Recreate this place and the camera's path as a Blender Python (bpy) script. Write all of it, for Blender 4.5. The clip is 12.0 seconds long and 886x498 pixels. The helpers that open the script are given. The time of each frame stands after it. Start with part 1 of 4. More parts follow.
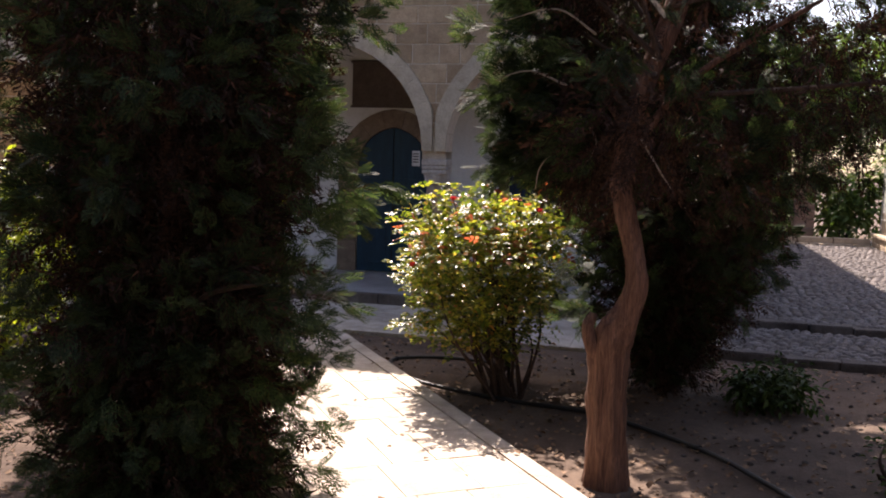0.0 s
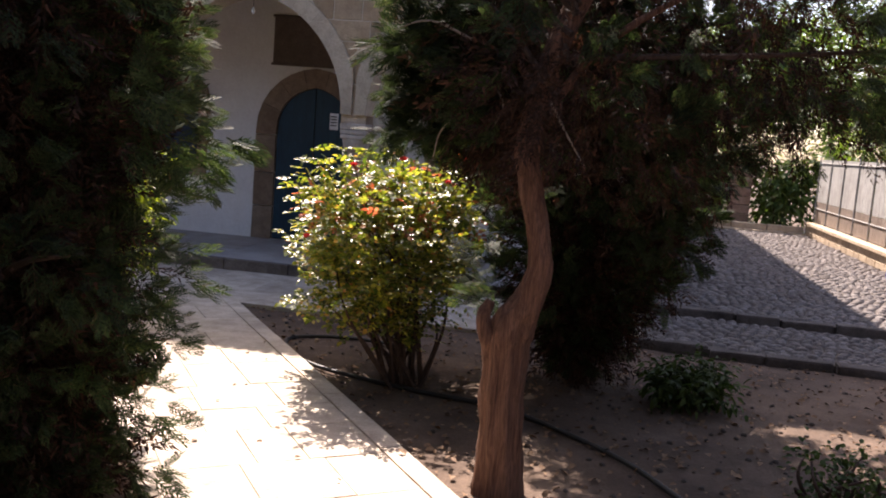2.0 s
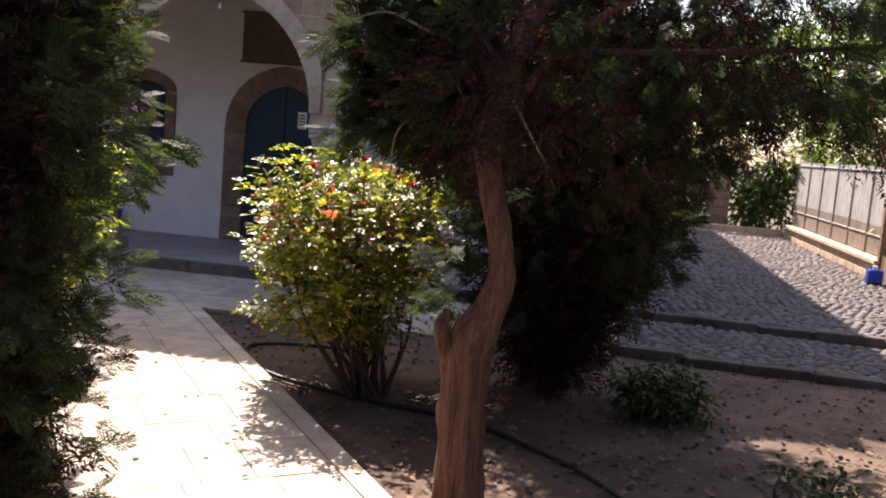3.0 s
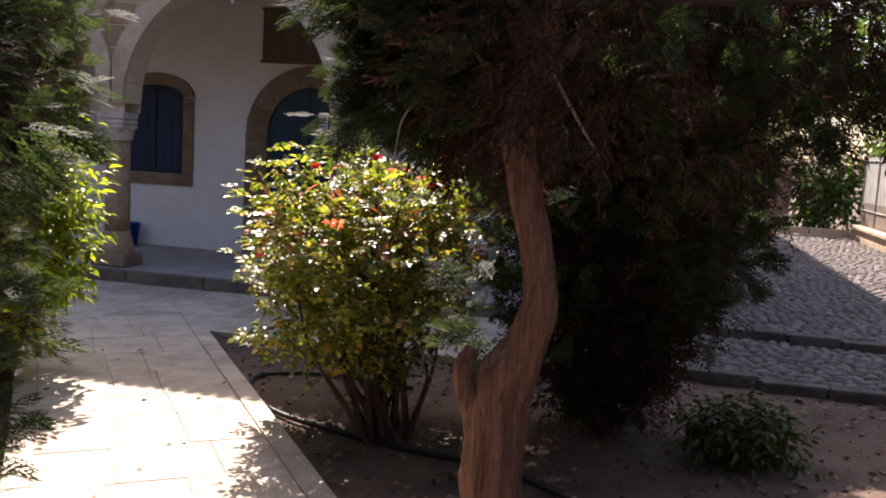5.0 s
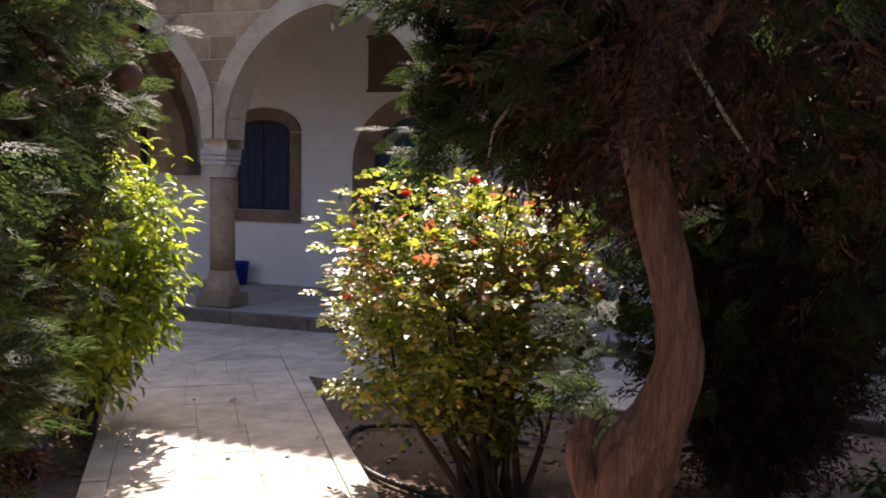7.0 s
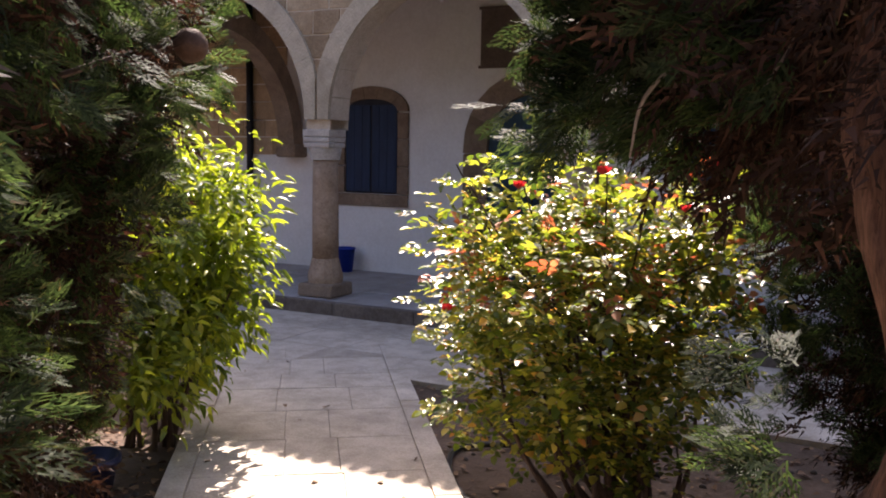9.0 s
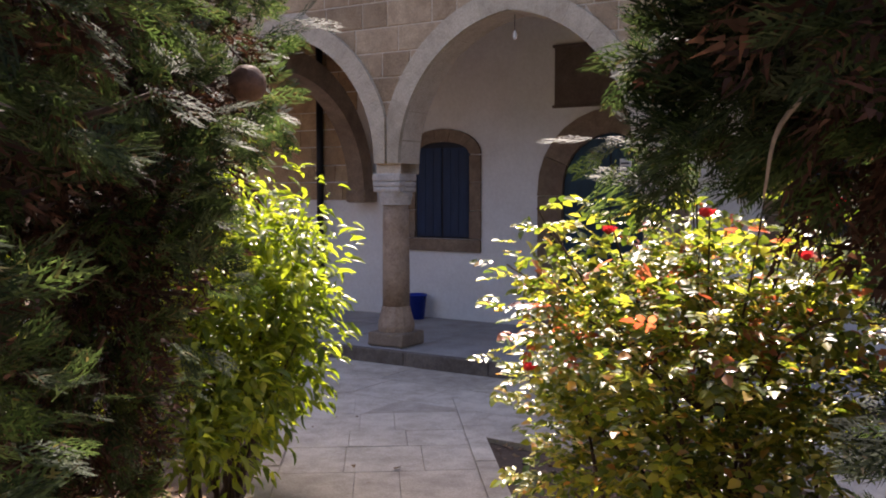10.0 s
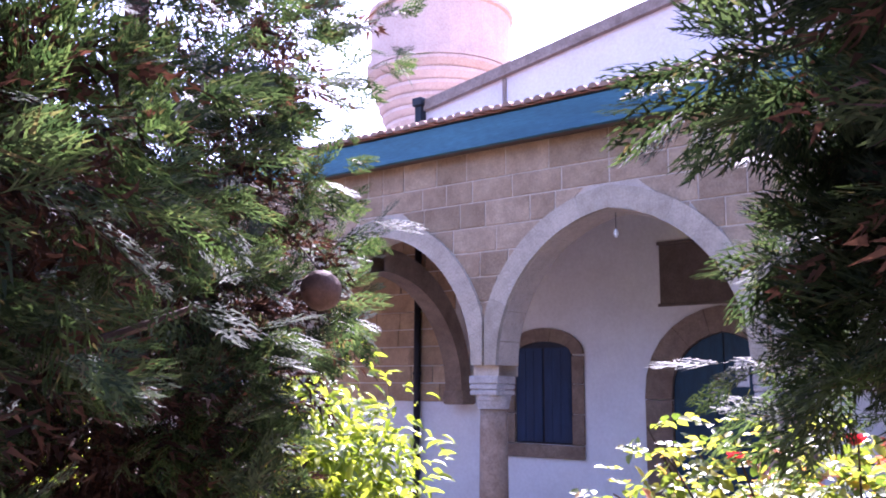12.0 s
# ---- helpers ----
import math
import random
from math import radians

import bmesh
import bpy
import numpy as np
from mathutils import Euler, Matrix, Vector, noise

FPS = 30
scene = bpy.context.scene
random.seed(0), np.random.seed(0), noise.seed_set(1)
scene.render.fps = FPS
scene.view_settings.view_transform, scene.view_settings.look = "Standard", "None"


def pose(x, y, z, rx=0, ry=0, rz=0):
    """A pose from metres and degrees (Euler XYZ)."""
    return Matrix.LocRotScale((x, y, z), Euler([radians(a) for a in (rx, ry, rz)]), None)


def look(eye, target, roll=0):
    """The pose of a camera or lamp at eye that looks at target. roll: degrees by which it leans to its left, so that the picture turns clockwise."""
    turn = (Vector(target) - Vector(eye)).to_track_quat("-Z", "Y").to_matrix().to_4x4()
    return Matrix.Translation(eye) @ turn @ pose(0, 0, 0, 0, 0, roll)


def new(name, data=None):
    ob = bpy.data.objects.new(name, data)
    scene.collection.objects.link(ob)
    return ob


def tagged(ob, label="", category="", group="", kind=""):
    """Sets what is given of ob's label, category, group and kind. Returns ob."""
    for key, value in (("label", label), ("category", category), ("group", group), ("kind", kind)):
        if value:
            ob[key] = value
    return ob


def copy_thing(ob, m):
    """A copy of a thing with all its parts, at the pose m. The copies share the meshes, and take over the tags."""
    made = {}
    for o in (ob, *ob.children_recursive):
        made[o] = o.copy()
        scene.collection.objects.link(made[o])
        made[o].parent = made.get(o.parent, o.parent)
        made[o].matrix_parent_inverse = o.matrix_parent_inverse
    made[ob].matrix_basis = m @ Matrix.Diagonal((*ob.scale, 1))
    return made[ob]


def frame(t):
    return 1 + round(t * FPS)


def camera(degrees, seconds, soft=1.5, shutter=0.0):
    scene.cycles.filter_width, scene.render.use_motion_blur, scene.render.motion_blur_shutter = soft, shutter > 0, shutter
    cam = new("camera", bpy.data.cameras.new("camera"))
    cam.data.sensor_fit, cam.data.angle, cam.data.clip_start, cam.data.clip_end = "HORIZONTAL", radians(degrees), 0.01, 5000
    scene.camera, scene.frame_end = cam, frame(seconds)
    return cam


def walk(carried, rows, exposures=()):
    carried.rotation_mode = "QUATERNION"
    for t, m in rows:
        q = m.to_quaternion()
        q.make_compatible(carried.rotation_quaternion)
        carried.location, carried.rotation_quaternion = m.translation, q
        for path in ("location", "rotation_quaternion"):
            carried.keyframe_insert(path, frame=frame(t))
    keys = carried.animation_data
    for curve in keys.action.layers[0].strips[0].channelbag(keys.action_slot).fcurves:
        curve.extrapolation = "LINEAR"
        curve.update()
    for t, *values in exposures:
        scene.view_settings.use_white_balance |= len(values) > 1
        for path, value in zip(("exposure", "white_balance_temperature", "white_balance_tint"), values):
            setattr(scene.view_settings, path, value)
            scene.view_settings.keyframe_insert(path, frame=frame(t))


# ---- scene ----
cam = camera(52.0, 12.0, 1.9)
PATH = [
    (0, (5.112, -9.794, 1.627), (4.631, -7.862, 1.438), 1.7),
    (0.5, (5.131, -9.489, 1.602), (4.675, -7.555, 1.371), 1.7),
    (1, (5.153, -9.398, 1.596), (4.734, -7.459, 1.348), 2.3),
    (1.5, (5.208, -9.284, 1.599), (4.822, -7.338, 1.346), 3.4),
    (2, (5.251, -9.16, 1.599), (4.896, -7.207, 1.354), 4.4),
    (2.5, (5.315, -9.077, 1.615), (4.999, -7.116, 1.376), 4.7),
    (4.5, (5.278, -8.14, 1.519), (4.921, -6.187, 1.274), 3.9),
    (5, (5.255, -8.001, 1.534), (4.836, -6.059, 1.303), 3.2),
    (5.5, (5.206, -7.772, 1.515), (4.721, -5.841, 1.328), 2.2),
    (6, (5.167, -7.628, 1.518), (4.624, -5.709, 1.364), 1.6),
    (6.5, (5.157, -7.485, 1.509), (4.544, -5.587, 1.359), 1.0),
    (7, (5.162, -7.363, 1.488), (4.481, -5.491, 1.316), 1.0),
    (9, (4.915, -6.75, 1.513), (4.007, -4.982, 1.292), 0.9),
    (9.5, (4.807, -6.574, 1.525), (3.828, -4.841, 1.332), 0.2),
    (10, (4.74, -6.479, 1.512), (3.691, -4.781, 1.384), 0.0),
    (10.5, (4.677, -6.36, 1.494), (3.553, -4.707, 1.461), -0.3),
    (11, (4.574, -6.262, 1.469), (3.404, -4.642, 1.556), -0.2),
    (11.5, (4.568, -6.23, 1.552), (3.364, -4.646, 1.753), 0.1),
    (12, (4.597, -6.194, 1.573), (3.374, -4.64, 1.872), 0.3),
]
EXPOSURE = [(0, 1.56, 7000, 22), (2, 1.66, 7000, 22), (6, 1.70, 7000, 23), (8.6, 1.98, 7000, 24), (10.4, 2.12, 7000, 25), (10.9, 3.15, 5300, 48), (11.4, 3.03, 5450, 46), (12, 2.95, 5500, 44)]
walk(cam, [(t, look(eye, target, roll)) for t, eye, target, roll in PATH], EXPOSURE)

# ---- light ----
world = bpy.data.worlds.new("sky_world")
scene.world = world
world.use_nodes = True
wn, wl = world.node_tree.nodes, world.node_tree.links
sky = wn.new("ShaderNodeTexSky")
sky.sky_type, sky.sun_disc = "NISHITA", False
SUN_TO = Vector((-0.47, 1.0, 1.22)).normalized()
sky.sun_elevation = math.asin(SUN_TO.z)
sky.sun_rotation = math.atan2(SUN_TO.x, SUN_TO.y)
sky.dust_density, sky.ozone_density = 2.0, 1.0
wn["Background"].inputs[1].default_value = 0.11
wl.new(sky.outputs[0], wn["Background"].inputs[0])
sun = new("sun", bpy.data.lights.new("sun", "SUN"))
sun.data.energy, sun.data.angle, sun.data.color = 5.0, radians(0.53), (1.0, 0.95, 0.87)
sun.matrix_world = look(SUN_TO * 30, (0, 0, 0))


# ---- materials ----
def nodes_of(name):
    m = bpy.data.materials.new(name)
    m.use_nodes = True
    nt = m.node_tree
    return m, nt, nt.nodes["Principled BSDF"]


def tex_noise(nt, scale, detail=5, rough=0.6, vec=None):
    n = nt.nodes.new("ShaderNodeTexNoise")
    n.inputs["Scale"].default_value, n.inputs["Detail"].default_value, n.inputs["Roughness"].default_value = scale, detail, rough
    if vec:
        nt.links.new(vec, n.inputs["Vector"])
    return n.outputs["Fac"]


def ramp(nt, fac, *stops):
    r = nt.nodes.new("ShaderNodeValToRGB")
    e = r.color_ramp.elements
    while len(e) < len(stops):
        e.new(0.5)
    for el, (p, c) in zip(e, stops):
        el.position, el.color = p, (*c, 1)
    nt.links.new(fac, r.inputs[0])
    return r.outputs[0]


def blend(nt, kind, fac, a, b):
    n = nt.nodes.new("ShaderNodeMix")
    n.data_type, n.blend_type = "RGBA", kind
    for key, v in ((0, fac), (6, a), (7, b)):
        if hasattr(v, "links"):
            nt.links.new(v, n.inputs[key])
        else:
            n.inputs[key].default_value = v if key == 0 else (*v, 1)
    return n.outputs[2]


def bumped(nt, bsdf, height, strength, distance=0.01):
    b = nt.nodes.new("ShaderNodeBump")
    b.inputs["Strength"].default_value, b.inputs["Distance"].default_value = strength, distance
    nt.links.new(height, b.inputs["Height"])
    nt.links.new(b.outputs[0], bsdf.inputs["Normal"])


def coords(nt, stretch=(1, 1, 1)):
    g = nt.nodes.new("ShaderNodeNewGeometry")
    mp = nt.nodes.new("ShaderNodeMapping")
    mp.inputs["Scale"].default_value = stretch
    nt.links.new(g.outputs["Position"], mp.inputs["Vector"])
    return mp.outputs[0]


def surface(name, low, high, rough=0.85, grain=60, patch=1.5, stain=0.5, bump=0.3, piece=0.0, island=0.0, stretch=(1, 1, 1), metal=0.0, dirt=(0.35, 0.3, 0.25)):
    """A worn surface: two tones in patches, fine grain, stains and relief; piece / island vary it from piece to piece."""
    m, nt, bs = nodes_of(name)
    v = coords(nt, stretch)
    big, fine = tex_noise(nt, patch, 6, 0.65, v), tex_noise(nt, grain, 4, 0.6, v)
    col = ramp(nt, big, (0.3, low), (0.7, high))
    col = blend(nt, "OVERLAY", 0.45, col, ramp(nt, fine, (0.25, (0.25,) * 3), (0.75, (0.75,) * 3)))
    st = ramp(nt, tex_noise(nt, patch * 3.1, 8, 0.7, v), (0.42, (1, 1, 1)), (0.68, dirt))
    col = blend(nt, "MULTIPLY", stain, col, st)
    if piece or island:
        if piece:
            rnd = nt.nodes.new("ShaderNodeObjectInfo").outputs["Random"]
        else:
            rnd = nt.nodes.new("ShaderNodeNewGeometry").outputs["Random Per Island"]
        k = max(piece, island)
        col = blend(nt, "MULTIPLY", 1.0, col, ramp(nt, rnd, (0.0, (1 - k, 1 - k * 1.1, 1 - k * 1.2)), (0.5, (1 - k * 0.3, 1 - k * 0.4, 1 - k * 0.45)), (1.0, (1, 1, 1))))
    nt.links.new(col, bs.inputs["Base Color"])
    bs.inputs["Roughness"].default_value, bs.inputs["Metallic"].default_value = rough, metal
    bs.inputs["Specular IOR Level"].default_value = 0.3
    h = nt.nodes.new("ShaderNodeMath")
    h.operation = "ADD"
    nt.links.new(big, h.inputs[0]), nt.links.new(fine, h.inputs[1])
    bumped(nt, bs, h.outputs[0], bump)
    return m


def leaf_material(name, stops, glow, share=0.45, rough=0.45, spec=0.5, patch=0.0):
    """A leaf that light shines through: its tone differs from leaf to leaf."""
    m, nt, bs = nodes_of(name)
    rnd = nt.nodes.new("ShaderNodeNewGeometry").outputs["Random Per Island"]
    v = coords(nt)
    col = ramp(nt, rnd, *stops)
    col = blend(nt, "MULTIPLY", 0.5, col, ramp(nt, tex_noise(nt, 7, 3, 0.6, v), (0.3, (0.45, 0.45, 0.4)), (0.7, (1, 1, 1))))
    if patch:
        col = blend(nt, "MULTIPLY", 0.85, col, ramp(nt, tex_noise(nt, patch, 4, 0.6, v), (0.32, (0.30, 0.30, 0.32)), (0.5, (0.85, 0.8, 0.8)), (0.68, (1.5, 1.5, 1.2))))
    nt.links.new(col, bs.inputs["Base Color"])
    bs.inputs["Roughness"].default_value, bs.inputs["Specular IOR Level"].default_value = rough, spec
    tr = nt.nodes.new("ShaderNodeBsdfTranslucent")
    nt.links.new(blend(nt, "MULTIPLY", 1.0, col, glow), tr.inputs[0])
    mx = nt.nodes.new("ShaderNodeMixShader")
    mx.inputs[0].default_value = share
    nt.links.new(bs.outputs[0], mx.inputs[1]), nt.links.new(tr.outputs[0], mx.inputs[2])
    nt.links.new(mx.outputs[0], nt.nodes["Material Output"].inputs[0])
    return m


M = {}
M["soil"] = surface("soil", (0.065, 0.042, 0.030), (0.165, 0.112, 0.08), 0.95, 45, 1.3, 0.5, 0.9)
M["litter"] = surface("dry_leaf", (0.16, 0.09, 0.05), (0.34, 0.22, 0.13), 0.8, 80, 9, 0.3, 0.2, island=0.5)
M["slab"] = surface("path_stone", (0.45, 0.375, 0.305), (0.64, 0.55, 0.455), 0.85, 90, 1.7, 0.5, 0.35, piece=0.08)
M["joint"] = surface("joint_sand", (0.37, 0.305, 0.245), (0.50, 0.42, 0.345), 0.95, 90, 3, 0.4, 0.5)
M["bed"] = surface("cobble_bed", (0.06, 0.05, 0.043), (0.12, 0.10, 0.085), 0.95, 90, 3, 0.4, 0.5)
M["portico_floor"] = surface("portico_stone", (0.34, 0.31, 0.30), (0.46, 0.43, 0.41), 0.75, 70, 1.1, 0.4, 0.25, piece=0.15)
# stained brown stone, darkened further to hold the riser's shade
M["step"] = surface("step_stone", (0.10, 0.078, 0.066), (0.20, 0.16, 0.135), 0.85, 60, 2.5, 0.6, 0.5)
M["ashlar"] = surface("ashlar_stone", (0.39, 0.275, 0.175), (0.56, 0.415, 0.27), 0.9, 55, 2.6, 0.45, 0.7, piece=0.32)
M["mortar"] = surface("mortar", (0.52, 0.42, 0.32), (0.66, 0.55, 0.43), 0.95, 80, 4, 0.25, 0.4)
M["pale"] = surface("pale_voussoir", (0.449, 0.370, 0.276), (0.592, 0.500, 0.377), 0.9, 60, 2.4, 0.35, 0.4, piece=0.14)
M["shaft"] = surface("column_stone", (0.32, 0.215, 0.145), (0.46, 0.33, 0.235), 0.85, 50, 3.5, 0.5, 0.4)
M["cap"] = surface("capital_stone", (0.46, 0.40, 0.35), (0.58, 0.52, 0.46), 0.85, 60, 4, 0.4, 0.4)
M["surround"] = surface("window_stone", (0.20, 0.14, 0.10), (0.32, 0.24, 0.175), 0.9, 60, 3, 0.4, 0.4, piece=0.2)
M["plaster"] = surface("white_plaster", (0.70, 0.68, 0.67), (0.82, 0.81, 0.80), 0.9, 30, 0.8, 0.18, 0.15, dirt=(0.62, 0.58, 0.54))
M["gable"] = surface("gable_plaster", (0.68, 0.60, 0.60), (0.79, 0.71, 0.70), 0.9, 30, 0.7, 0.2, 0.15, dirt=(0.62, 0.58, 0.54))
M["coping"] = surface("coping", (0.22, 0.16, 0.13), (0.36, 0.28, 0.23), 0.9, 40, 3, 0.5, 0.5)
M["fascia"] = surface("blue_paint", (0.031, 0.116, 0.160), (0.050, 0.168, 0.216), 0.45, 40, 2, 0.25, 0.08, stretch=(0.3, 1, 2))
M["shutter"] = surface("dark_blue_paint", (0.007, 0.02, 0.055), (0.012, 0.035, 0.085), 0.5, 40, 3, 0.3, 0.1, stretch=(3, 3, 0.5))
M["door"] = surface("teal_paint", (0.004, 0.03, 0.055), (0.008, 0.05, 0.085), 0.45, 40, 3, 0.3, 0.1, stretch=(3, 3, 0.5))
M["iron"] = surface("black_iron", (0.012, 0.013, 0.018), (0.03, 0.03, 0.035), 0.5, 80, 5, 0.3, 0.2, metal=0.4)
M["plaque"] = surface("dark_plaque", (0.10, 0.075, 0.06), (0.17, 0.125, 0.10), 0.7, 60, 3, 0.3, 0.2)
M["tile"] = surface("roof_tile", (0.28, 0.16, 0.11), (0.45, 0.30, 0.22), 0.9, 50, 3, 0.5, 0.4, piece=0.3)
M["timber"] = surface("ceiling_timber", (0.12, 0.085, 0.06), (0.2, 0.145, 0.1), 0.8, 30, 2, 0.4, 0.3, stretch=(0.3, 3, 3))
M["pink"] = surface("minaret_stone", (0.60, 0.42, 0.36), (0.72, 0.54, 0.46), 0.9, 40, 1.2, 0.2, 0.3, piece=0.15)
# for the added sky-blocking walls, dark so they bounce little light
M["dark_render"] = surface("dark_wall", (0.05, 0.045, 0.035), (0.09, 0.08, 0.065), 0.95, 20, 0.8, 0.4, 0.4)
M["bark"] = surface("bark", (0.07, 0.032, 0.022), (0.235, 0.125, 0.083), 0.95, 60, 24, 0.7, 1.0, stretch=(2.0, 2.0, 0.13), dirt=(0.22, 0.16, 0.13))
M["twig"] = surface("twig", (0.035, 0.022, 0.016), (0.085, 0.055, 0.04), 0.9, 60, 8, 0.3, 0.6)
M["deadwood"] = surface("dead_wood", (0.22, 0.18, 0.14), (0.36, 0.30, 0.24), 0.85, 60, 9, 0.4, 0.5)
M["hose"] = surface("black_hose", (0.012, 0.012, 0.013), (0.03, 0.028, 0.026), 0.45, 80, 6, 0.2, 0.1)
M["cobble"] = surface("cobble", (0.12, 0.105, 0.10), (0.27, 0.24, 0.225), 0.8, 60, 7, 0.35, 0.4, piece=0.4)
M["cobble_far"] = surface("cobble_field", (0.12, 0.105, 0.10), (0.27, 0.24, 0.225), 0.8, 60, 7, 0.35, 0.4, island=0.4)
M["kerb"] = surface("kerb_stone", (0.055, 0.045, 0.04), (0.14, 0.118, 0.105), 0.9, 50, 3, 0.5, 0.6, piece=0.25)
M["gardenwall"] = surface("garden_wall_stone", (0.42, 0.32, 0.22), (0.58, 0.46, 0.33), 0.9, 50, 3, 0.35, 0.5, piece=0.25)
M["fence_grey"] = surface("fence_mesh_sheet", (0.30, 0.29, 0.275), (0.42, 0.405, 0.385), 0.7, 60, 2, 0.35, 0.2)
M["fence"] = surface("fence_sheet", (0.20, 0.155, 0.125), (0.30, 0.24, 0.20), 0.6, 30, 2, 0.3, 0.1, metal=0.2)
M["wood"] = surface("weathered_wood", (0.17, 0.095, 0.05), (0.30, 0.18, 0.10), 0.85, 40, 3, 0.4, 0.4, stretch=(4, 4, 0.4))
M["blueplastic"] = surface("blue_plastic", (0.01, 0.035, 0.30), (0.014, 0.05, 0.38), 0.35, 60, 4, 0.15, 0.05)
M["navy"] = surface("navy_plastic", (0.008, 0.012, 0.05), (0.012, 0.02, 0.08), 0.4, 60, 4, 0.2, 0.05)
M["whiteplastic"] = surface("white_plastic", (0.68, 0.68, 0.66), (0.76, 0.76, 0.74), 0.4, 60, 4, 0.15, 0.05)
M["brownball"] = surface("brown_globe", (0.11, 0.06, 0.04), (0.2, 0.115, 0.08), 0.7, 50, 8, 0.4, 0.4)
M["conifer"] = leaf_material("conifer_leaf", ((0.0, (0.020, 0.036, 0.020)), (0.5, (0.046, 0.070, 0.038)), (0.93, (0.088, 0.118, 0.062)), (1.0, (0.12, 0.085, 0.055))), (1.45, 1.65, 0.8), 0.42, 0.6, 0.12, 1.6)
M["conifer_dry"] = leaf_material("conifer_dry_leaf", ((0.0, (0.022, 0.013, 0.010)), (0.7, (0.055, 0.032, 0.023)), (1.0, (0.12, 0.062, 0.042))), (1.2, 0.9, 0.7), 0.28, 0.7, 0.15)
M["rose"] = leaf_material("rose_leaf", ((0.0, (0.035, 0.065, 0.018)), (0.4, (0.11, 0.15, 0.036)), (0.8, (0.27, 0.275, 0.075)), (0.93, (0.36, 0.30, 0.12)), (1.0, (0.34, 0.15, 0.08))), (2.2, 2.1, 0.65), 0.45, 0.36, 0.45)
M["young"] = leaf_material("young_leaf", ((0.0, (0.20, 0.06, 0.035)), (0.6, (0.40, 0.16, 0.085)), (1.0, (0.5, 0.27, 0.15))), (1.8, 1.0, 0.7), 0.4, 0.35, 0.6)
M["petal"] = leaf_material("petal", ((0.0, (0.45, 0.02, 0.03)), (1.0, (0.65, 0.06, 0.07))), (1.2, 0.6, 0.6), 0.3, 0.5, 0.3)
M["lime"] = leaf_material("lime_leaf", ((0.0, (0.085, 0.13, 0.02)), (0.6, (0.20, 0.25, 0.038)), (1.0, (0.36, 0.39, 0.07))), (1.9, 1.9, 0.55), 0.48, 0.4, 0.4)
M["grass"] = leaf_material("grass_blade", ((0.0, (0.025, 0.05, 0.015)), (1.0, (0.08, 0.12, 0.03))), (1.2, 1.4, 0.5), 0.3, 0.6, 0.3)
M["farleaf"] = leaf_material("far_leaf", ((0.0, (0.05, 0.09, 0.03)), (0.6, (0.12, 0.17, 0.05)), (1.0, (0.2, 0.24, 0.09))), (1.6, 1.8, 0.6), 0.4, 0.5, 0.3)
M["yellowleaf"] = leaf_material("yellow_leaf", ((0.0, (0.18, 0.2, 0.02)), (1.0, (0.4, 0.36, 0.04))), (2.0, 1.8, 0.4), 0.45, 0.5, 0.3)


# ---- building helpers ----
def linked(name, me, material, parent=None, label="", smooth=False):
    if not me.materials:
        me.materials.append(M[material])
    if smooth:
        me.polygons.foreach_set("use_smooth", [True] * len(me.polygons))
    ob = new(name, me)
    if parent:
        ob.parent = parent
    if label:
        ob["label"] = label
    return ob


def part(name, bm, material, parent=None, label="", smooth=False):
    me = bpy.data.meshes.new(name)
    bm.to_mesh(me)
    bm.free()
    return linked(name, me, material, parent, label, smooth)


def raw(name, verts, faces, material, parent=None, label="", smooth=False):
    me = bpy.data.meshes.new(name)
    me.from_pydata([tuple(v) for v in verts], [], faces)
    me.update()
    return linked(name, me, material, parent, label, smooth)


def block(bm, a, b, bevel=0.0, jitter=0.0):
    vs = bmesh.ops.create_cube(bm, size=1)["verts"]
    for v in vs:
        v.co = Vector([(a[i] + b[i]) / 2 + v.co[i] * (b[i] - a[i]) + random.uniform(-jitter, jitter) for i in range(3)])
    if bevel:
        edges = list({e for v in vs for e in v.link_edges})
        bmesh.ops.bevel(bm, geom=edges, offset=bevel, segments=2, profile=0.6, affect="EDGES")
    return bm


def boxed(name, a, b, material, parent=None, bevel=0.006, label="", jitter=0.0):
    return part(name, block(bmesh.new(), a, b, bevel, jitter), material, parent, label)


def lathe(bm, profile, n=32, at=(0, 0)):
    rings = [[bm.verts.new((at[0] + r * math.cos(2 * math.pi * k / n), at[1] + r * math.sin(2 * math.pi * k / n), z)) for k in range(n)] for r, z in profile]
    for a, b in zip(rings, rings[1:]):
        for k in range(n):
            bm.faces.new((a[k], a[(k + 1) % n], b[(k + 1) % n], b[k]))
    bm.faces.new(rings[-1])
    bm.faces.new(rings[0][::-1])
    return bm


def tube(bm, pts, radii, n=8, rough=0.0):
    """A tapered limb along points."""
    pts = [Vector(p) for p in pts]
    rings = []
    for i, p in enumerate(pts):
        d = (pts[min(i + 1, len(pts) - 1)] - pts[max(i - 1, 0)]).normalized()
        u = d.orthogonal().normalized() if i == 0 else (u - d * u.dot(d)).normalized()
        w = d.cross(u)
        ring = []
        for k in range(n):
            a = 2 * math.pi * k / n
            r = radii[i] * (1 + rough * noise.noise(Vector((math.cos(a) * 1.5, math.sin(a) * 1.5, i * 0.35)) + p * 2))
            ring.append(bm.verts.new(p + (u * math.cos(a) + w * math.sin(a)) * r))
        rings.append(ring)
    for a, b in zip(rings, rings[1:]):
        for k in range(n):
            bm.faces.new((a[k], a[(k + 1) % n], b[(k + 1) % n], b[k]))
    bm.faces.new(rings[-1])
    bm.faces.new(rings[0][::-1])
    return bm


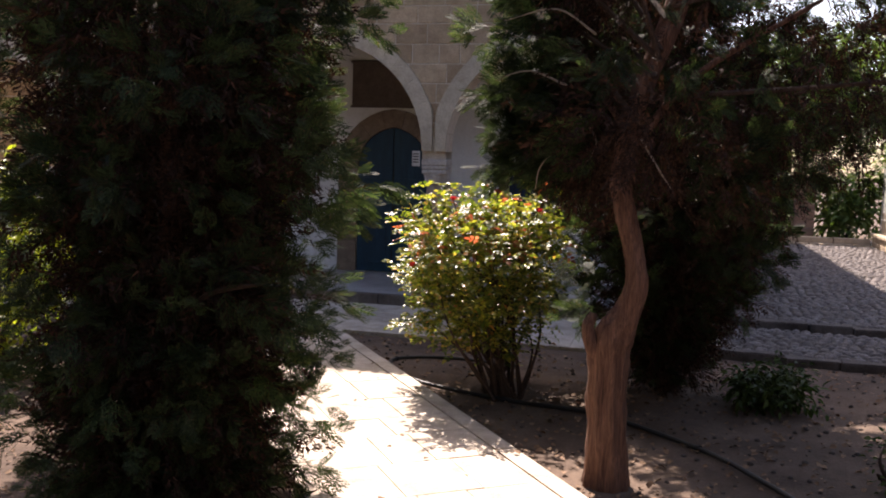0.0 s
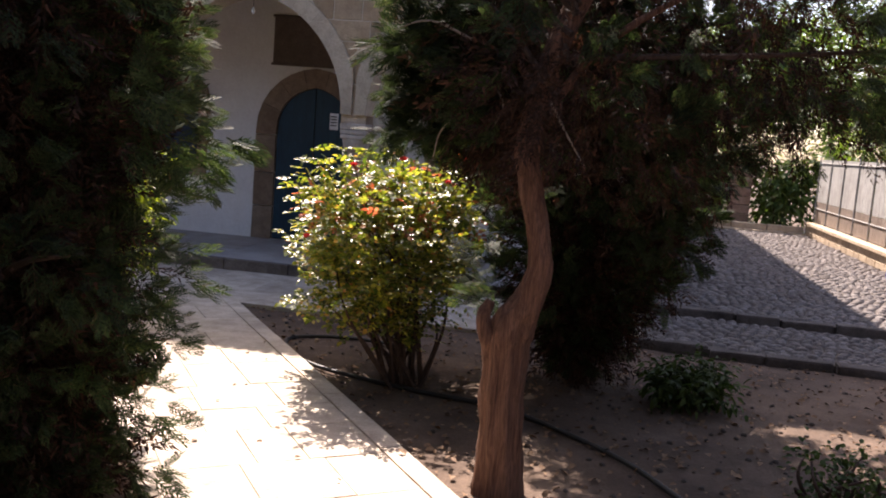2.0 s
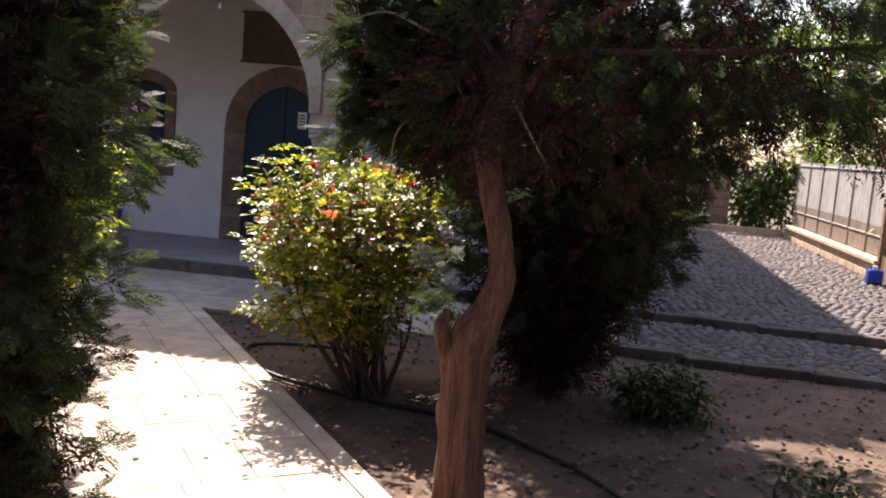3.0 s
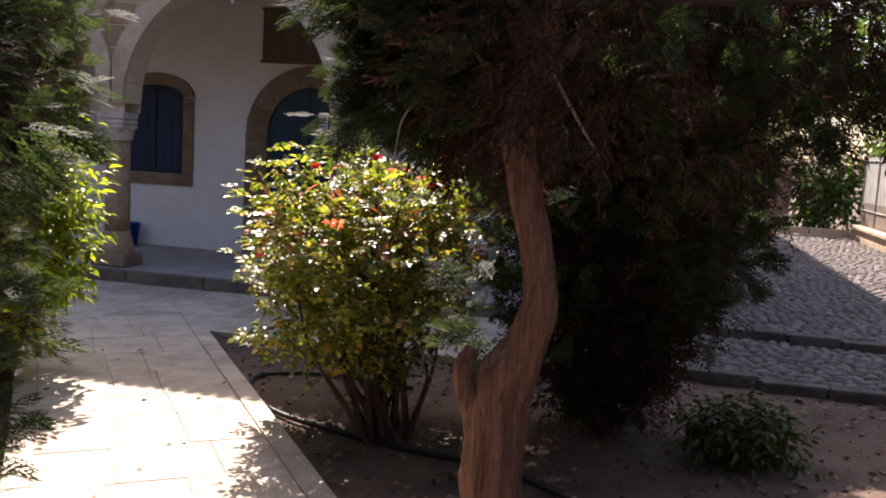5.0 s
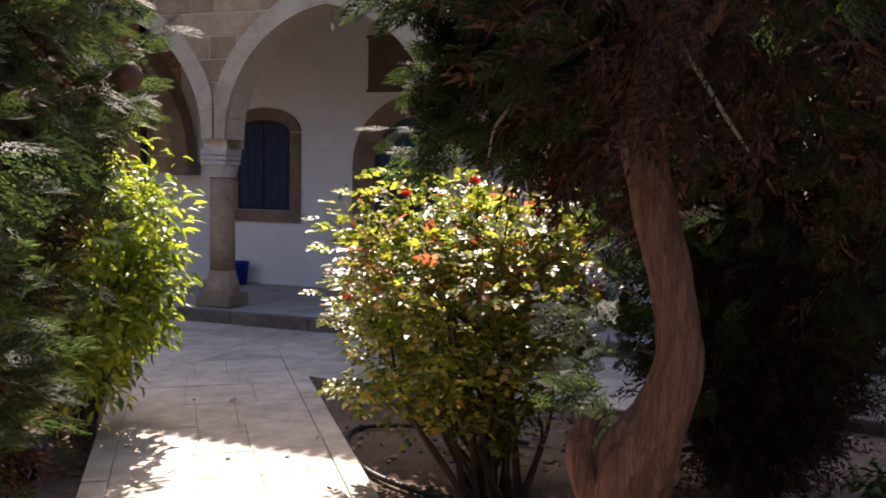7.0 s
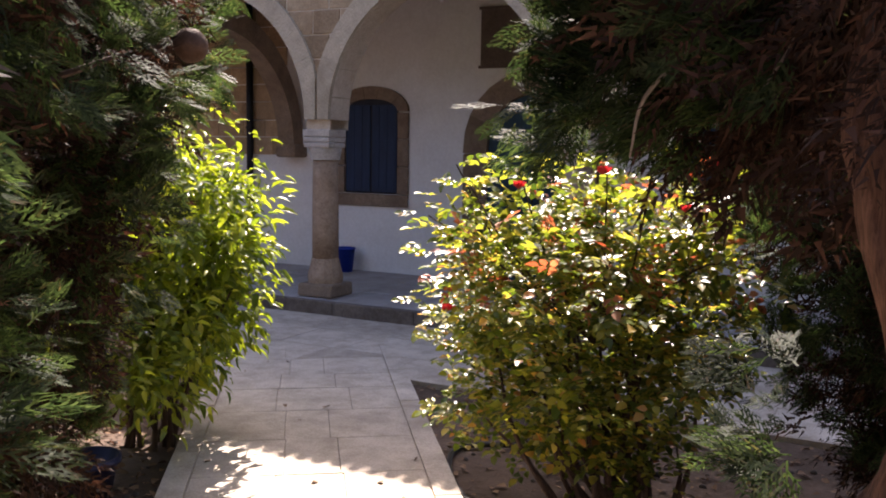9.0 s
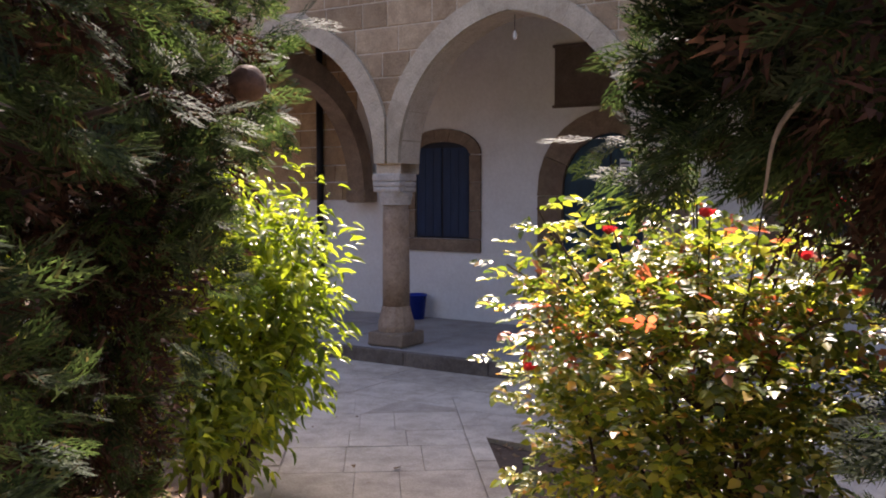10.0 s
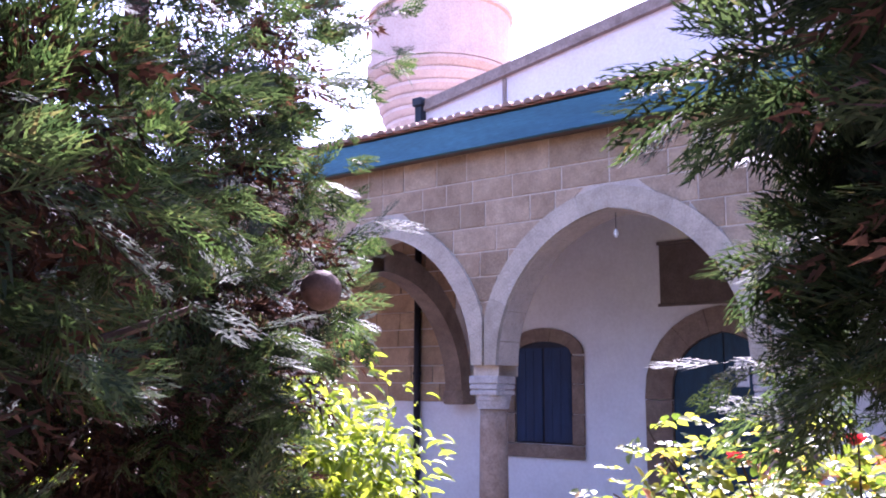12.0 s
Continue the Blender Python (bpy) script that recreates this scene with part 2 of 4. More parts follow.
def smooth_line(ctrl, steps=6):
    """Points of a Catmull-Rom line through the control points."""
    c = [Vector(p) for p in ctrl]
    c = [c[0] * 2 - c[1]] + c + [c[-1] * 2 - c[-2]]
    out = []
    for i in range(1, len(c) - 2):
        for s in range(steps):
            t = s / steps
            out.append(0.5 * (2 * c[i] + (c[i + 1] - c[i - 1]) * t + (2 * c[i - 1] - 5 * c[i] + 4 * c[i + 1] - c[i + 2]) * t * t + (3 * c[i] - c[i - 1] - 3 * c[i + 1] + c[i + 2]) * t ** 3))
    return out + [c[-2]]


def thing(name, label, category, at=(0, 0, 0), group=""):
    e = new(name)
    e.location = at
    return tagged(e, label, category, group)


def structure(ob, label="", category=""):
    return tagged(ob, label, category, "", "structure")


def spread(name, tmpl_v, tmpl_f, places, rots, scales, material, parent=None, label="", bend=0.0):
    """Many copies of a small template in one mesh: places (n,3), rots (n,3,3), scales (n,)."""
    tv = np.asarray(tmpl_v, float)
    n, k = len(places), len(tv)
    v = np.einsum("nij,kj->nki", rots, tv) * np.asarray(scales)[:, None, None] + np.asarray(places)[:, None, :]
    me = bpy.data.meshes.new(name)
    size = len(tmpl_f[0])
    f = (np.asarray(tmpl_f)[None] + (np.arange(n) * k)[:, None, None]).reshape(-1)
    me.vertices.add(n * k)
    me.vertices.foreach_set("co", v.reshape(-1).astype(np.float32))
    me.loops.add(len(f))
    me.loops.foreach_set("vertex_index", f.astype(np.int32))
    me.polygons.add(len(f) // size)
    me.polygons.foreach_set("loop_start", np.arange(0, len(f), size, dtype=np.int32))
    me.update(calc_edges=True)
    return linked(name, me, material, parent, label)


def frames_along(d, rng, roll=math.pi, up_hint=(0, 0, 1)):
    """Turns whose x axis lies along the rows of d, rolled at random about it."""
    d = d / np.linalg.norm(d, axis=1, keepdims=True)
    side = np.cross(np.broadcast_to(up_hint, d.shape), d)
    side /= np.linalg.norm(side, axis=1, keepdims=True) + 1e-9
    upv = np.cross(d, side)
    a = rng.uniform(-roll, roll, len(d))[:, None]
    y, z = side * np.cos(a) + upv * np.sin(a), upv * np.cos(a) - side * np.sin(a)
    return np.stack([d, y, z], 2)

# ---- ground and paving ----
def ground_height(x, y):
    s = 0.022 * noise.noise(Vector((x * 1.1, y * 1.1, 0))) + 0.012 * noise.noise(Vector((x * 4, y * 4, 3)))
    return -0.02 + s


def ground_sheet():
    def axis(lo, hi, a, b, step):
        out = list(np.arange(a, b + 1e-6, step))
        grow, p = step, a
        left = []
        while p > lo:
            grow *= 1.6
            p = max(lo, p - grow)
            left.append(p)
        grow, p, right = step, b, []
        while p < hi:
            grow *= 1.6
            p = min(hi, p + grow)
            right.append(p)
        return left[::-1] + out + right
    xs, ys = axis(-400, 400, -2, 9.5, 0.09), axis(-400, 400, -10.5, 0, 0.09)
    verts = [(x, y, ground_height(x, y)) for y in ys for x in xs]
    w = len(xs)
    faces = [(j * w + i, j * w + i + 1, (j + 1) * w + i + 1, (j + 1) * w + i) for j in range(len(ys) - 1) for i in range(w - 1)]
    return raw("ground", verts, faces, "soil", smooth=True)


structure(ground_sheet(), "bare brown garden soil with dry leaf litter", "ground")

# the diagonal path: its left border starts at PA and runs along PU; PN points across it
PA, PU, PN = Vector((0.43, -1.62, 0)), Vector((0.585, -0.811, 0)), Vector((0.811, 0.585, 0))
PATH_W, BORDER = 1.30, 0.12


def prism(poly, z0, z1, inset=0.0):
    """A slab with the given outline; its top edges are drawn in."""
    c = sum((Vector((*p, 0)) for p in poly), Vector()) / len(poly)
    n = len(poly)
    lo = [(p[0], p[1], z0) for p in poly]
    mid = [(p[0], p[1], z1 - inset) for p in poly]
    top = []
    for p in poly:
        d = Vector((p[0] - c.x, p[1] - c.y, 0))
        q = d * (1 - inset / max(d.length, 0.01))
        top.append((c.x + q.x, c.y + q.y, z1))
    faces = [tuple(range(2 * n, 3 * n))]
    for a, b in ((0, n), (n, 2 * n)):
        faces += [(a + k, a + (k + 1) % n, b + (k + 1) % n, b + k) for k in range(n)]
    return lo + mid + top, faces


def on_path(u, n):
    p = PA + PU * u + PN * n
    return (p.x, p.y)


pavement = structure(raw("pavement", *prism([(-5, -0.12), (-5, -1.62), (0.43, -1.62), on_path(9.2, 0), on_path(9.2, PATH_W), (2.10, -1.72), (5.55, -1.74), (5.72, 0.3), (5.6, -0.12)], -0.06, 0.014), "joint"), "worn stone-paved garden path leading to the portico step", "pavement")


# unseen plain walls, added round the garden to block low skylight behind the camera
structure(boxed("wall_garden_south", (-9, -14.2, -0.1), (13, -13.9, 6.5), "dark_render", bevel=0), "plain dark unseen wall, added to block low skylight", "wall")
structure(boxed("wall_garden_west", (-9.3, -14.2, -0.1), (-9, 12, 5.0), "dark_render", bevel=0), "plain dark unseen wall, added to block low skylight", "wall")
structure(boxed("wall_garden_east", (13, -14.2, -0.1), (13.3, 3.5, 5.5), "dark_render", bevel=0), "plain dark unseen wall, added to block low skylight", "wall")


# ---- portico ----
W = 1.86       # face of the back wall
COLS = [-4.58, -2.22, 0.125, 2.53, 4.90]
FLOOR = 0.135
IMPOST = 1.66  # top of the capitals
SPRING, A_HALF, A_RISE, RING = 1.75, 1.06, 1.20, 0.18
A_OFF = (A_RISE ** 2 - A_HALF ** 2) / (2 * A_HALF)


def arch_half(z, grow=0.0):
    """Half width of the pointed arch at height z, enlarged by grow; 0 above its point."""
    if z <= SPRING:
        return A_HALF + grow
    r = A_HALF + A_OFF + grow
    h = z - SPRING
    return max(0.0, math.sqrt(r * r - h * h) - A_OFF) if h < r else 0.0


def arch_top(dx, grow=0.0):
    r, dx = A_HALF + A_OFF + grow, abs(dx)
    return SPRING + math.sqrt(max(0.0, r * r - (dx + A_OFF) ** 2))


CENTRES = [(a + b) / 2 for a, b in zip(COLS, COLS[1:])]
portico = boxed("floor_portico", (-5, -0.10, -0.05), (5.55, W, FLOOR - 0.012), "joint", bevel=0)
structure(portico, "raised grey stone floor of the portico", "floor")
wall_back = boxed("wall_north", (-5, W, -0.1), (5.4, W + 0.4, 4.6), "plaster", bevel=0)
structure(wall_back, "white plastered back wall of the portico", "wall")
structure(boxed("wall_west", (-5.2, W, -0.1), (-5, 7, 4.4), "plaster", bevel=0), "plain white end wall", "wall")
# hall drawn out northwards, out of view, so its shadow covers the cobbles
structure(boxed("wall_east", (5.0, W + 0.41, -0.1), (5.4, 17, 5.9), "plaster", bevel=0), "plain white side wall of the hall, lengthened to shade the yard", "wall")
structure(boxed("wall_rear", (-5, 16.8, -0.1), (5.0, 17, 5.0), "plaster", bevel=0), "plain white unseen rear wall of the lengthened hall", "wall")
structure(boxed("ceiling", (-5, 0.36, 3.36), (5.4, W, 3.42), "timber", bevel=0), "dark timber portico ceiling", "ceiling")

# arcade wall core with its pointed openings
X0, X1, TOP, Y0, Y1 = -5.0, 5.3, 3.60, 0.06, 0.35


def arcade_core():
    cuts = {X0, X1}
    for c in CENTRES:
        cuts |= {c + s * A_HALF * k for s in (-1, 1) for k in (1.0, 0.998, 0.985, 0.96, 0.92, 0.85, 0.75, 0.62, 0.48, 0.32, 0.16, 0.0)}
    xs = sorted(cuts)
    verts, faces = [], []
    for a, b in zip(xs, xs[1:]):
        c = min(CENTRES, key=lambda q: abs(q - (a + b) / 2))
        inside = abs((a + b) / 2 - c) < A_HALF
        za, zb = (arch_top(a - c), arch_top(b - c)) if inside else (IMPOST, IMPOST)
        if a < COLS[0] - 0.2 or b > COLS[-1] + 0.2:
            za = zb = FLOOR
        k = len(verts)
        verts += [(a, Y0, za), (b, Y0, zb), (b, Y0, TOP), (a, Y0, TOP), (a, Y1, za), (b, Y1, zb), (b, Y1, TOP), (a, Y1, TOP)]
        faces += [(k, k + 1, k + 2, k + 3), (k + 5, k + 4, k + 7, k + 6), (k + 4, k + 5, k + 1, k), (k + 3, k + 2, k + 6, k + 7)]
        if a < COLS[0] - 0.2 <= b or a <= COLS[-1] + 0.2 < b or b == X1:
            faces += [(k + 1, k + 5, k + 6, k + 2), (k, k + 3, k + 7, k + 4)]
    return raw("wall_south", verts, faces, "mortar")


arcade = structure(arcade_core(), "coursed sandstone arcade wall with pointed arches", "wall")


def column_parts():
    col = thing("column", "round sandstone column with moulded capital on the portico step", "column", (0, 0, 0), "portico columns")
    boxed("plinth", (-0.19, -0.18, FLOOR), (0.19, 0.18, FLOOR + 0.12), "surround", col, 0.02, "worn brown square plinth", 0.006)
    part("base", lathe(bmesh.new(), [(0.160, FLOOR + 0.12), (0.166, FLOOR + 0.17), (0.160, FLOOR + 0.21), (0.146, FLOOR + 0.26), (0.130, FLOOR + 0.33), (0.123, FLOOR + 0.35)], 12), "shaft", col)
    part("shaft", lathe(bmesh.new(), [(0.122, FLOOR + 0.35), (0.121, 0.8), (0.118, 1.2), (0.115, 1.385)], 32), "shaft", col, "smooth weathered shaft", True)
    cap = lathe(bmesh.new(), [(0.115, 1.385), (0.133, 1.39), (0.135, 1.415), (0.14, 1.43), (0.142, 1.455), (0.148, 1.46), (0.15, 1.49), (0.152, 1.50)], 32)
    capital = part("capital", cap, "cap", col, "pale moulded capital", False)
    for k, z in enumerate((1.50, 1.548, 1.596)):
        boxed("moulding", (-0.142 - 0.004 * k, -0.15 - 0.002 * k, z), (0.138 + 0.003 * k, 0.12, z + (0.044 if k < 2 else 0.066)), "cap", capital, 0.012)
    return col


first = column_parts()
first.location = (COLS[2] - 0.005, 0.20, 0)
for cx in (COLS[0], COLS[1], COLS[3], COLS[4]):
    copy_thing(first, pose(cx, 0.20, 0))

# the transverse arch inside the portico, with its corbel on the back wall
tv, tf = [], []
for k in range(21):
    a = math.pi / 2 * k / 20
    for rr, rz in ((1.26, 1.16), (1.44, 1.40)):
        for x in (-1.52, -1.30):
            tv.append((x, 0.37 + rr * math.sin(a), 1.52 + rz * math.cos(a)))
for k in range(20):
    b, n = 4 * k, 4 * k + 4
    tf += [(b, b + 1, n + 1, n), (b + 2, n + 2, n + 3, b + 3), (b + 1, b + 3, n + 3, n + 1), (b, n, n + 2, b + 2)]
structure(raw("trim_transverse_arch", tv, tf, "surround"), "dark stone arch across the portico", "arch")
structure(boxed("trim_corbel", (-1.55, 1.62, 1.38), (-1.28, W + 0.02, 1.53), "surround", bevel=0.03), "stone corbel on the white wall", "corbel")

# ---- eave and roof ----
roof = thing("portico_roof", "clay-tiled lean-to roof with a blue painted fascia", "roof")
boxed("fascia", (-5.1, -0.10, 3.625), (5.5, -0.07, 3.865), "fascia", roof, 0.006, "blue painted fascia board")
boxed("drip_board", (-5.1, -0.115, 3.59), (5.5, -0.055, 3.63), "fascia", roof, 0.006, "blue painted drip board")
boxed("soffit", (-5.1, -0.055, 3.605), (5.5, 0.40, 3.622), "timber", roof, 0)
raw("roof_deck", [(-5.1, -0.10, 3.87), (5.5, -0.10, 3.87), (5.5, W + 0.1, 4.30), (-5.1, W + 0.1, 4.30), (-5.1, -0.10, 3.84), (5.5, -0.10, 3.84), (5.5, W + 0.1, 4.26), (-5.1, W + 0.1, 4.26)], [(0, 1, 2, 3), (4, 7, 6, 5), (0, 4, 5, 1), (2, 6, 7, 3), (1, 5, 6, 2), (0, 3, 7, 4)], "tile", roof)


def tile_row():
    """One course of overlapping half-round tiles from eave to wall."""
    v, f = [], []
    n, sl = 6, (4.30 - 3.87) / (W + 0.2)
    for j in range(5):
        y0 = -0.15 + j * 0.4
        for y, r, lift in ((y0, 0.044, 0.014), (y0 + 0.46, 0.038, 0.0)):
            for k in range(n + 1):
                a = math.pi * k / n
                v.append((r * math.cos(a), y, 3.87 + (y + 0.10) * sl + lift + r * math.sin(a)))
        b = j * 2 * (n + 1)
        f += [(b + k, b + n + 1 + k, b + n + 2 + k, b + k + 1) for k in range(n)]
        f.append(tuple(b + k for k in range(n + 1)))
    me = bpy.data.meshes.new("tile_course")
    me.from_pydata(v, [], f)
    return me


course = tile_row()
for k in range(106):
    linked("tile_course", course, "tile", roof).location = (-5.0 + k * 0.1, random.uniform(-0.012, 0.012), random.uniform(-0.004, 0.004))

# unseen hall roof, added to stop sun leaking through and shade the yard
structure(raw("ceiling_hall_roof", [(-2.1, 2.26, 4.80), (5.6, 2.26, 6.03), (5.6, 17, 6.03), (-2.1, 17, 4.80), (-2.1, 2.26, 4.70), (5.6, 2.26, 5.93), (5.6, 17, 5.93), (-2.1, 17, 4.70)],
              [(0, 1, 2, 3), (4, 7, 6, 5), (0, 4, 5, 1), (2, 6, 7, 3), (1, 5, 6, 2), (0, 3, 7, 4)], "coping"), "plain sloping unseen hall roof, lengthened to shade the yard", "roof")

# ---- hall behind: gable wall, coping, down pipe ----
GY = 2.0
gable_wall = structure(raw("wall_gable", [(-2.12, GY, 4.0), (5.4, GY, 4.0), (5.4, GY, 6.1), (-2.12, GY, 4.86), (-2.12, GY + 0.25, 4.0), (5.4, GY + 0.25, 4.0), (5.4, GY + 0.25, 6.1), (-2.12, GY + 0.25, 4.86)],
                          [(0, 1, 2, 3), (5, 4, 7, 6), (0, 3, 7, 4), (1, 5, 6, 2), (3, 2, 6, 7), (0, 4, 5, 1)], "gable"), "pinkish white gable wall above the portico roof", "wall")
k = (6.1 - 4.86) / 7.52
structure(raw("trim_coping", [(-2.2, GY - 0.07, 4.83), (5.5, GY - 0.07, 4.83 + 7.7 * k), (5.5, GY - 0.07, 4.96 + 7.7 * k), (-2.2, GY - 0.07, 4.96), (-2.2, GY + 0.3, 4.83), (5.5, GY + 0.3, 4.83 + 7.7 * k), (5.5, GY + 0.3, 4.96 + 7.7 * k), (-2.2, GY + 0.3, 4.96)],
              [(0, 1, 2, 3), (5, 4, 7, 6), (0, 3, 7, 4), (1, 5, 6, 2), (3, 2, 6, 7), (0, 4, 5, 1)], "coping"), "brown weathered coping on the gable", "coping")
structure(boxed("trim_gable_pilaster", (-0.99, GY - 0.03, 4.05), (-0.945, GY - 0.002, 5.02), "coping", bevel=0.004), "thin dark vertical strip on the gable", "trim")
pipe = thing("roof_pipe", "short dark square down pipe at the gable corner", "pipe", (-2.16, GY - 0.06, 0))
boxed("pipe_body", (-0.05, -0.05, 4.1), (0.05, 0.05, 4.93), "iron", pipe, 0.012)
boxed("outlet", (-0.07, -0.08, 4.90), (0.07, 0.06, 5.0), "iron", pipe, 0.012)
boxed("bracket", (-0.065, -0.02, 4.5), (0.065, 0.075, 4.54), "iron", pipe, 0.004)

drain = thing("drain_pipe", "black drain pipe on the back wall", "pipe", (-2.06, W - 0.06, 0))
part("pipe_body", lathe(bmesh.new(), [(0.04, FLOOR), (0.04, 3.34)], 12), "iron", drain, "", True)
for z in (0.6, 1.7, 2.8):
    part("bracket", lathe(bmesh.new(), [(0.05, z), (0.05, z + 0.035)], 12), "iron", drain)

# ---- minaret ----
minaret = thing("minaret", "pinkish stone minaret with a corbelled balcony", "minaret", (-4.76, 5.6, 0))
part("tower", lathe(bmesh.new(), [(0.86, 0), (0.86, 5.75)], 16), "pink", minaret, "round brick-built tower")
rings = [(0.86, 5.75), (0.91, 5.93), (0.97, 6.10), (1.03, 6.27), (1.10, 6.45), (1.17, 6.64), (1.24, 6.82)]
for (r0, z0), (r1, z1) in zip(rings, rings[1:]):
    part("corbel_ring", lathe(bmesh.new(), [(r0, z0), (r0 + 0.03, z0 + 0.02), (r1 + 0.025, z1 - 0.07), (r1 + 0.025, z1 - 0.02), (r1 - 0.01, z1)], 40), "pink", minaret)
part("parapet", lathe(bmesh.new(), [(1.27, 6.82), (1.27, 6.95), (1.21, 6.97), (1.21, 7.8), (1.26, 7.82), (1.26, 7.9)], 40), "pink", minaret, "pale pink balcony parapet")
part("upper_tower", lathe(bmesh.new(), [(0.75, 7.9), (0.72, 11.0), (0.0001, 12.5)], 24), "pink", minaret)


# ---- windows and door in the back wall ----
def arch_outline(half, spring, rise, n=14, pointed=0.0):
    """Points from the right spring over the top to the left spring, about x = 0."""
    out = []
    for k in range(n + 1):
        a = math.pi * k / n
        x = half * math.cos(a)
        z = spring + rise * (math.sin(a) ** (1.0 - 0.25 * pointed) + pointed * 0.12 * (1 - abs(math.cos(a))))
        out.append((x, z))
    return out


def ring_pieces(name, inner, outer, y0, y1, groups, parent, material):
    """Arch stones between two outlines, each a piece of its own."""
    n = len(inner) - 1
    for a, b in groups:
        v, f = [], []
        for k in range(a, b + 1):
            for (x, z) in (inner[k], outer[k]):
                v += [(x, y0, z), (x, y1, z)]
        m = b - a
        for k in range(m):
            p, q = 4 * k, 4 * k + 4
            f += [(p, q, q + 2, p + 2), (p + 1, p + 3, q + 3, q + 1), (p, p + 1, q + 1, q), (p + 2, q + 2, q + 3, p + 3)]
        f += [(0, 2, 3, 1), (4 * m, 4 * m + 1, 4 * m + 3, 4 * m + 2)]
        c = sum((Vector(q) for q in v), Vector()) / len(v)
        v = [tuple(c + (Vector(q) - c) * 0.985) for q in v]
        raw(name, v, f, material, parent)


def fill_outline(bm, pts, y):
    bm.faces.new([bm.verts.new((x, y, z)) for x, z in pts])


def window(cx, name, label, bars=True):
    """A stone surround with a blue two-leaf shutter behind an iron grille."""
    win = structure(new(name), label, "window")
    win.location = (cx, W, 0)
    hi, ho, sill, sp = 0.34, 0.475, 1.0, 1.90
    boxed("sill_stone", (-ho, -0.035, 0.86), (ho, 0.0, 0.995), "surround", win, 0.012)
    for s in (-1, 1):
        for z0, z1 in ((1.0, 1.30), (1.305, 1.60), (1.605, 1.885)):
            boxed("jamb_stone", (min(s * hi, s * ho), -0.032, z0), (max(s * hi, s * ho), 0.0, z1), "surround", win, 0.01, jitter=0.003)
    inner, outer = arch_outline(hi, sp, 0.135), arch_outline(ho, sp, 0.275)
    ring_pieces("arch_stone", inner, outer, -0.034, 0.0, ((0, 3), (3, 6), (6, 8), (8, 11), (11, 14)), win, "surround")
    # flat dark sheet for a recess's shade, on the uncut wall, then shutter leaves
    bm = bmesh.new()
    fill_outline(bm, inner + [(-hi, sill), (hi, sill)], -0.004)
    part("reveal", bm, "iron", win, "flat dark sheet standing in for a recess's shade")
    for s in (-1, 1):
        leaf = boxed("shutter", (0.012 if s > 0 else -hi + 0.015, -0.014, sill + 0.02), (hi - 0.015 if s > 0 else -0.012, -0.005, sp + 0.07), "shutter", win, 0.003, "dark blue painted shutter leaf")
        for i in range(3):
            x = s * (0.06 + i * 0.1)
            boxed("board", (x - 0.045, -0.019, sill + 0.04), (x + 0.045, -0.0145, sp + 0.05), "shutter", leaf, 0.002)
    for i in range(7 if bars else 0):
        x = -0.27 + i * 0.09
        part("bar", tube(bmesh.new(), [(x, -0.026, sill + 0.004), (x, -0.026, sp + 0.13 * math.sqrt(max(0, 1 - (x / hi) ** 2)))], [0.006, 0.006], 6), "iron", win)
    for z in ((1.2, 1.45, 1.7) if bars else ()):
        part("bar", tube(bmesh.new(), [(-hi, -0.026, z), (hi, -0.026, z)], [0.005, 0.005], 6), "iron", win)
    return win


window(-0.41, "window_1", "arched window with stone surround and dark blue shutters", False)
window(3.41, "window_2", "arched window with stone surround and dark grille")

door = structure(new("door_1"), "closed teal blue double door in a pointed stone arch", "door")
door.location = (1.5, W, 0)
di, do, dsp = 0.50, 0.77, 1.46
d_in, d_out = arch_outline(di, dsp, 0.55, 14, 1.0), arch_outline(do, dsp, 0.80, 14, 0.6)
for s in (-1, 1):
    for z0, z1 in ((FLOOR, 0.55), (0.555, 0.98), (0.985, dsp - 0.005)):
        boxed("jamb_stone", (min(s * di, s * do), -0.05, z0), (max(s * di, s * do), 0.0, z1), "surround", door, 0.012, jitter=0.003)
ring_pieces("arch_stone", d_in, d_out, -0.052, 0.0, ((0, 2), (2, 4), (4, 6), (6, 8), (8, 10), (10, 12), (12, 14)), door, "surround")
# flat dark sheet behind the leaves, painting in the doorway's shade
bm = bmesh.new()
fill_outline(bm, d_in + [(-di, FLOOR), (di, FLOOR)], -0.004)
part("reveal", bm, "iron", door, "flat dark sheet standing in for a recess's shade")
for s in (-1, 1):
    pts = [(x, z) for x, z in d_in if x * s > -0.001]
    pts = [(max(abs(x), 0.008) * s if abs(x) < 0.02 else x * 0.97, z - 0.01) for x, z in pts]
    poly = pts + ([(0.008, FLOOR + 0.01), (di * 0.97, FLOOR + 0.01)] if s > 0 else [])
    if s < 0:
        poly = pts + [(-di * 0.97, FLOOR + 0.01), (-0.008, FLOOR + 0.01)]
    v = [(x, -0.022, z) for x, z in poly] + [(x, -0.006, z) for x, z in poly]
    n = len(poly)
    leaf = raw("door_leaf", v, [tuple(range(n)), tuple(range(2 * n - 1, n - 1, -1))] + [(i, (i + 1) % n, n + (i + 1) % n, n + i) for i in range(n)], "door", door, "teal blue painted door leaf")
    for z0, z1 in ((0.25, 0.75), (0.82, 1.4)):
        boxed("panel", (min(s * 0.08, s * 0.42), -0.03, z0), (max(s * 0.08, s * 0.42), -0.0225, z1), "door", leaf, 0.006)
part("ring_handle", tube(bmesh.new(), [(0.05 + 0.03 * math.cos(a), -0.045, 1.0 + 0.03 * math.sin(a)) for a in np.linspace(0, 6.28, 17)], [0.005] * 17, 6), "iron", door)

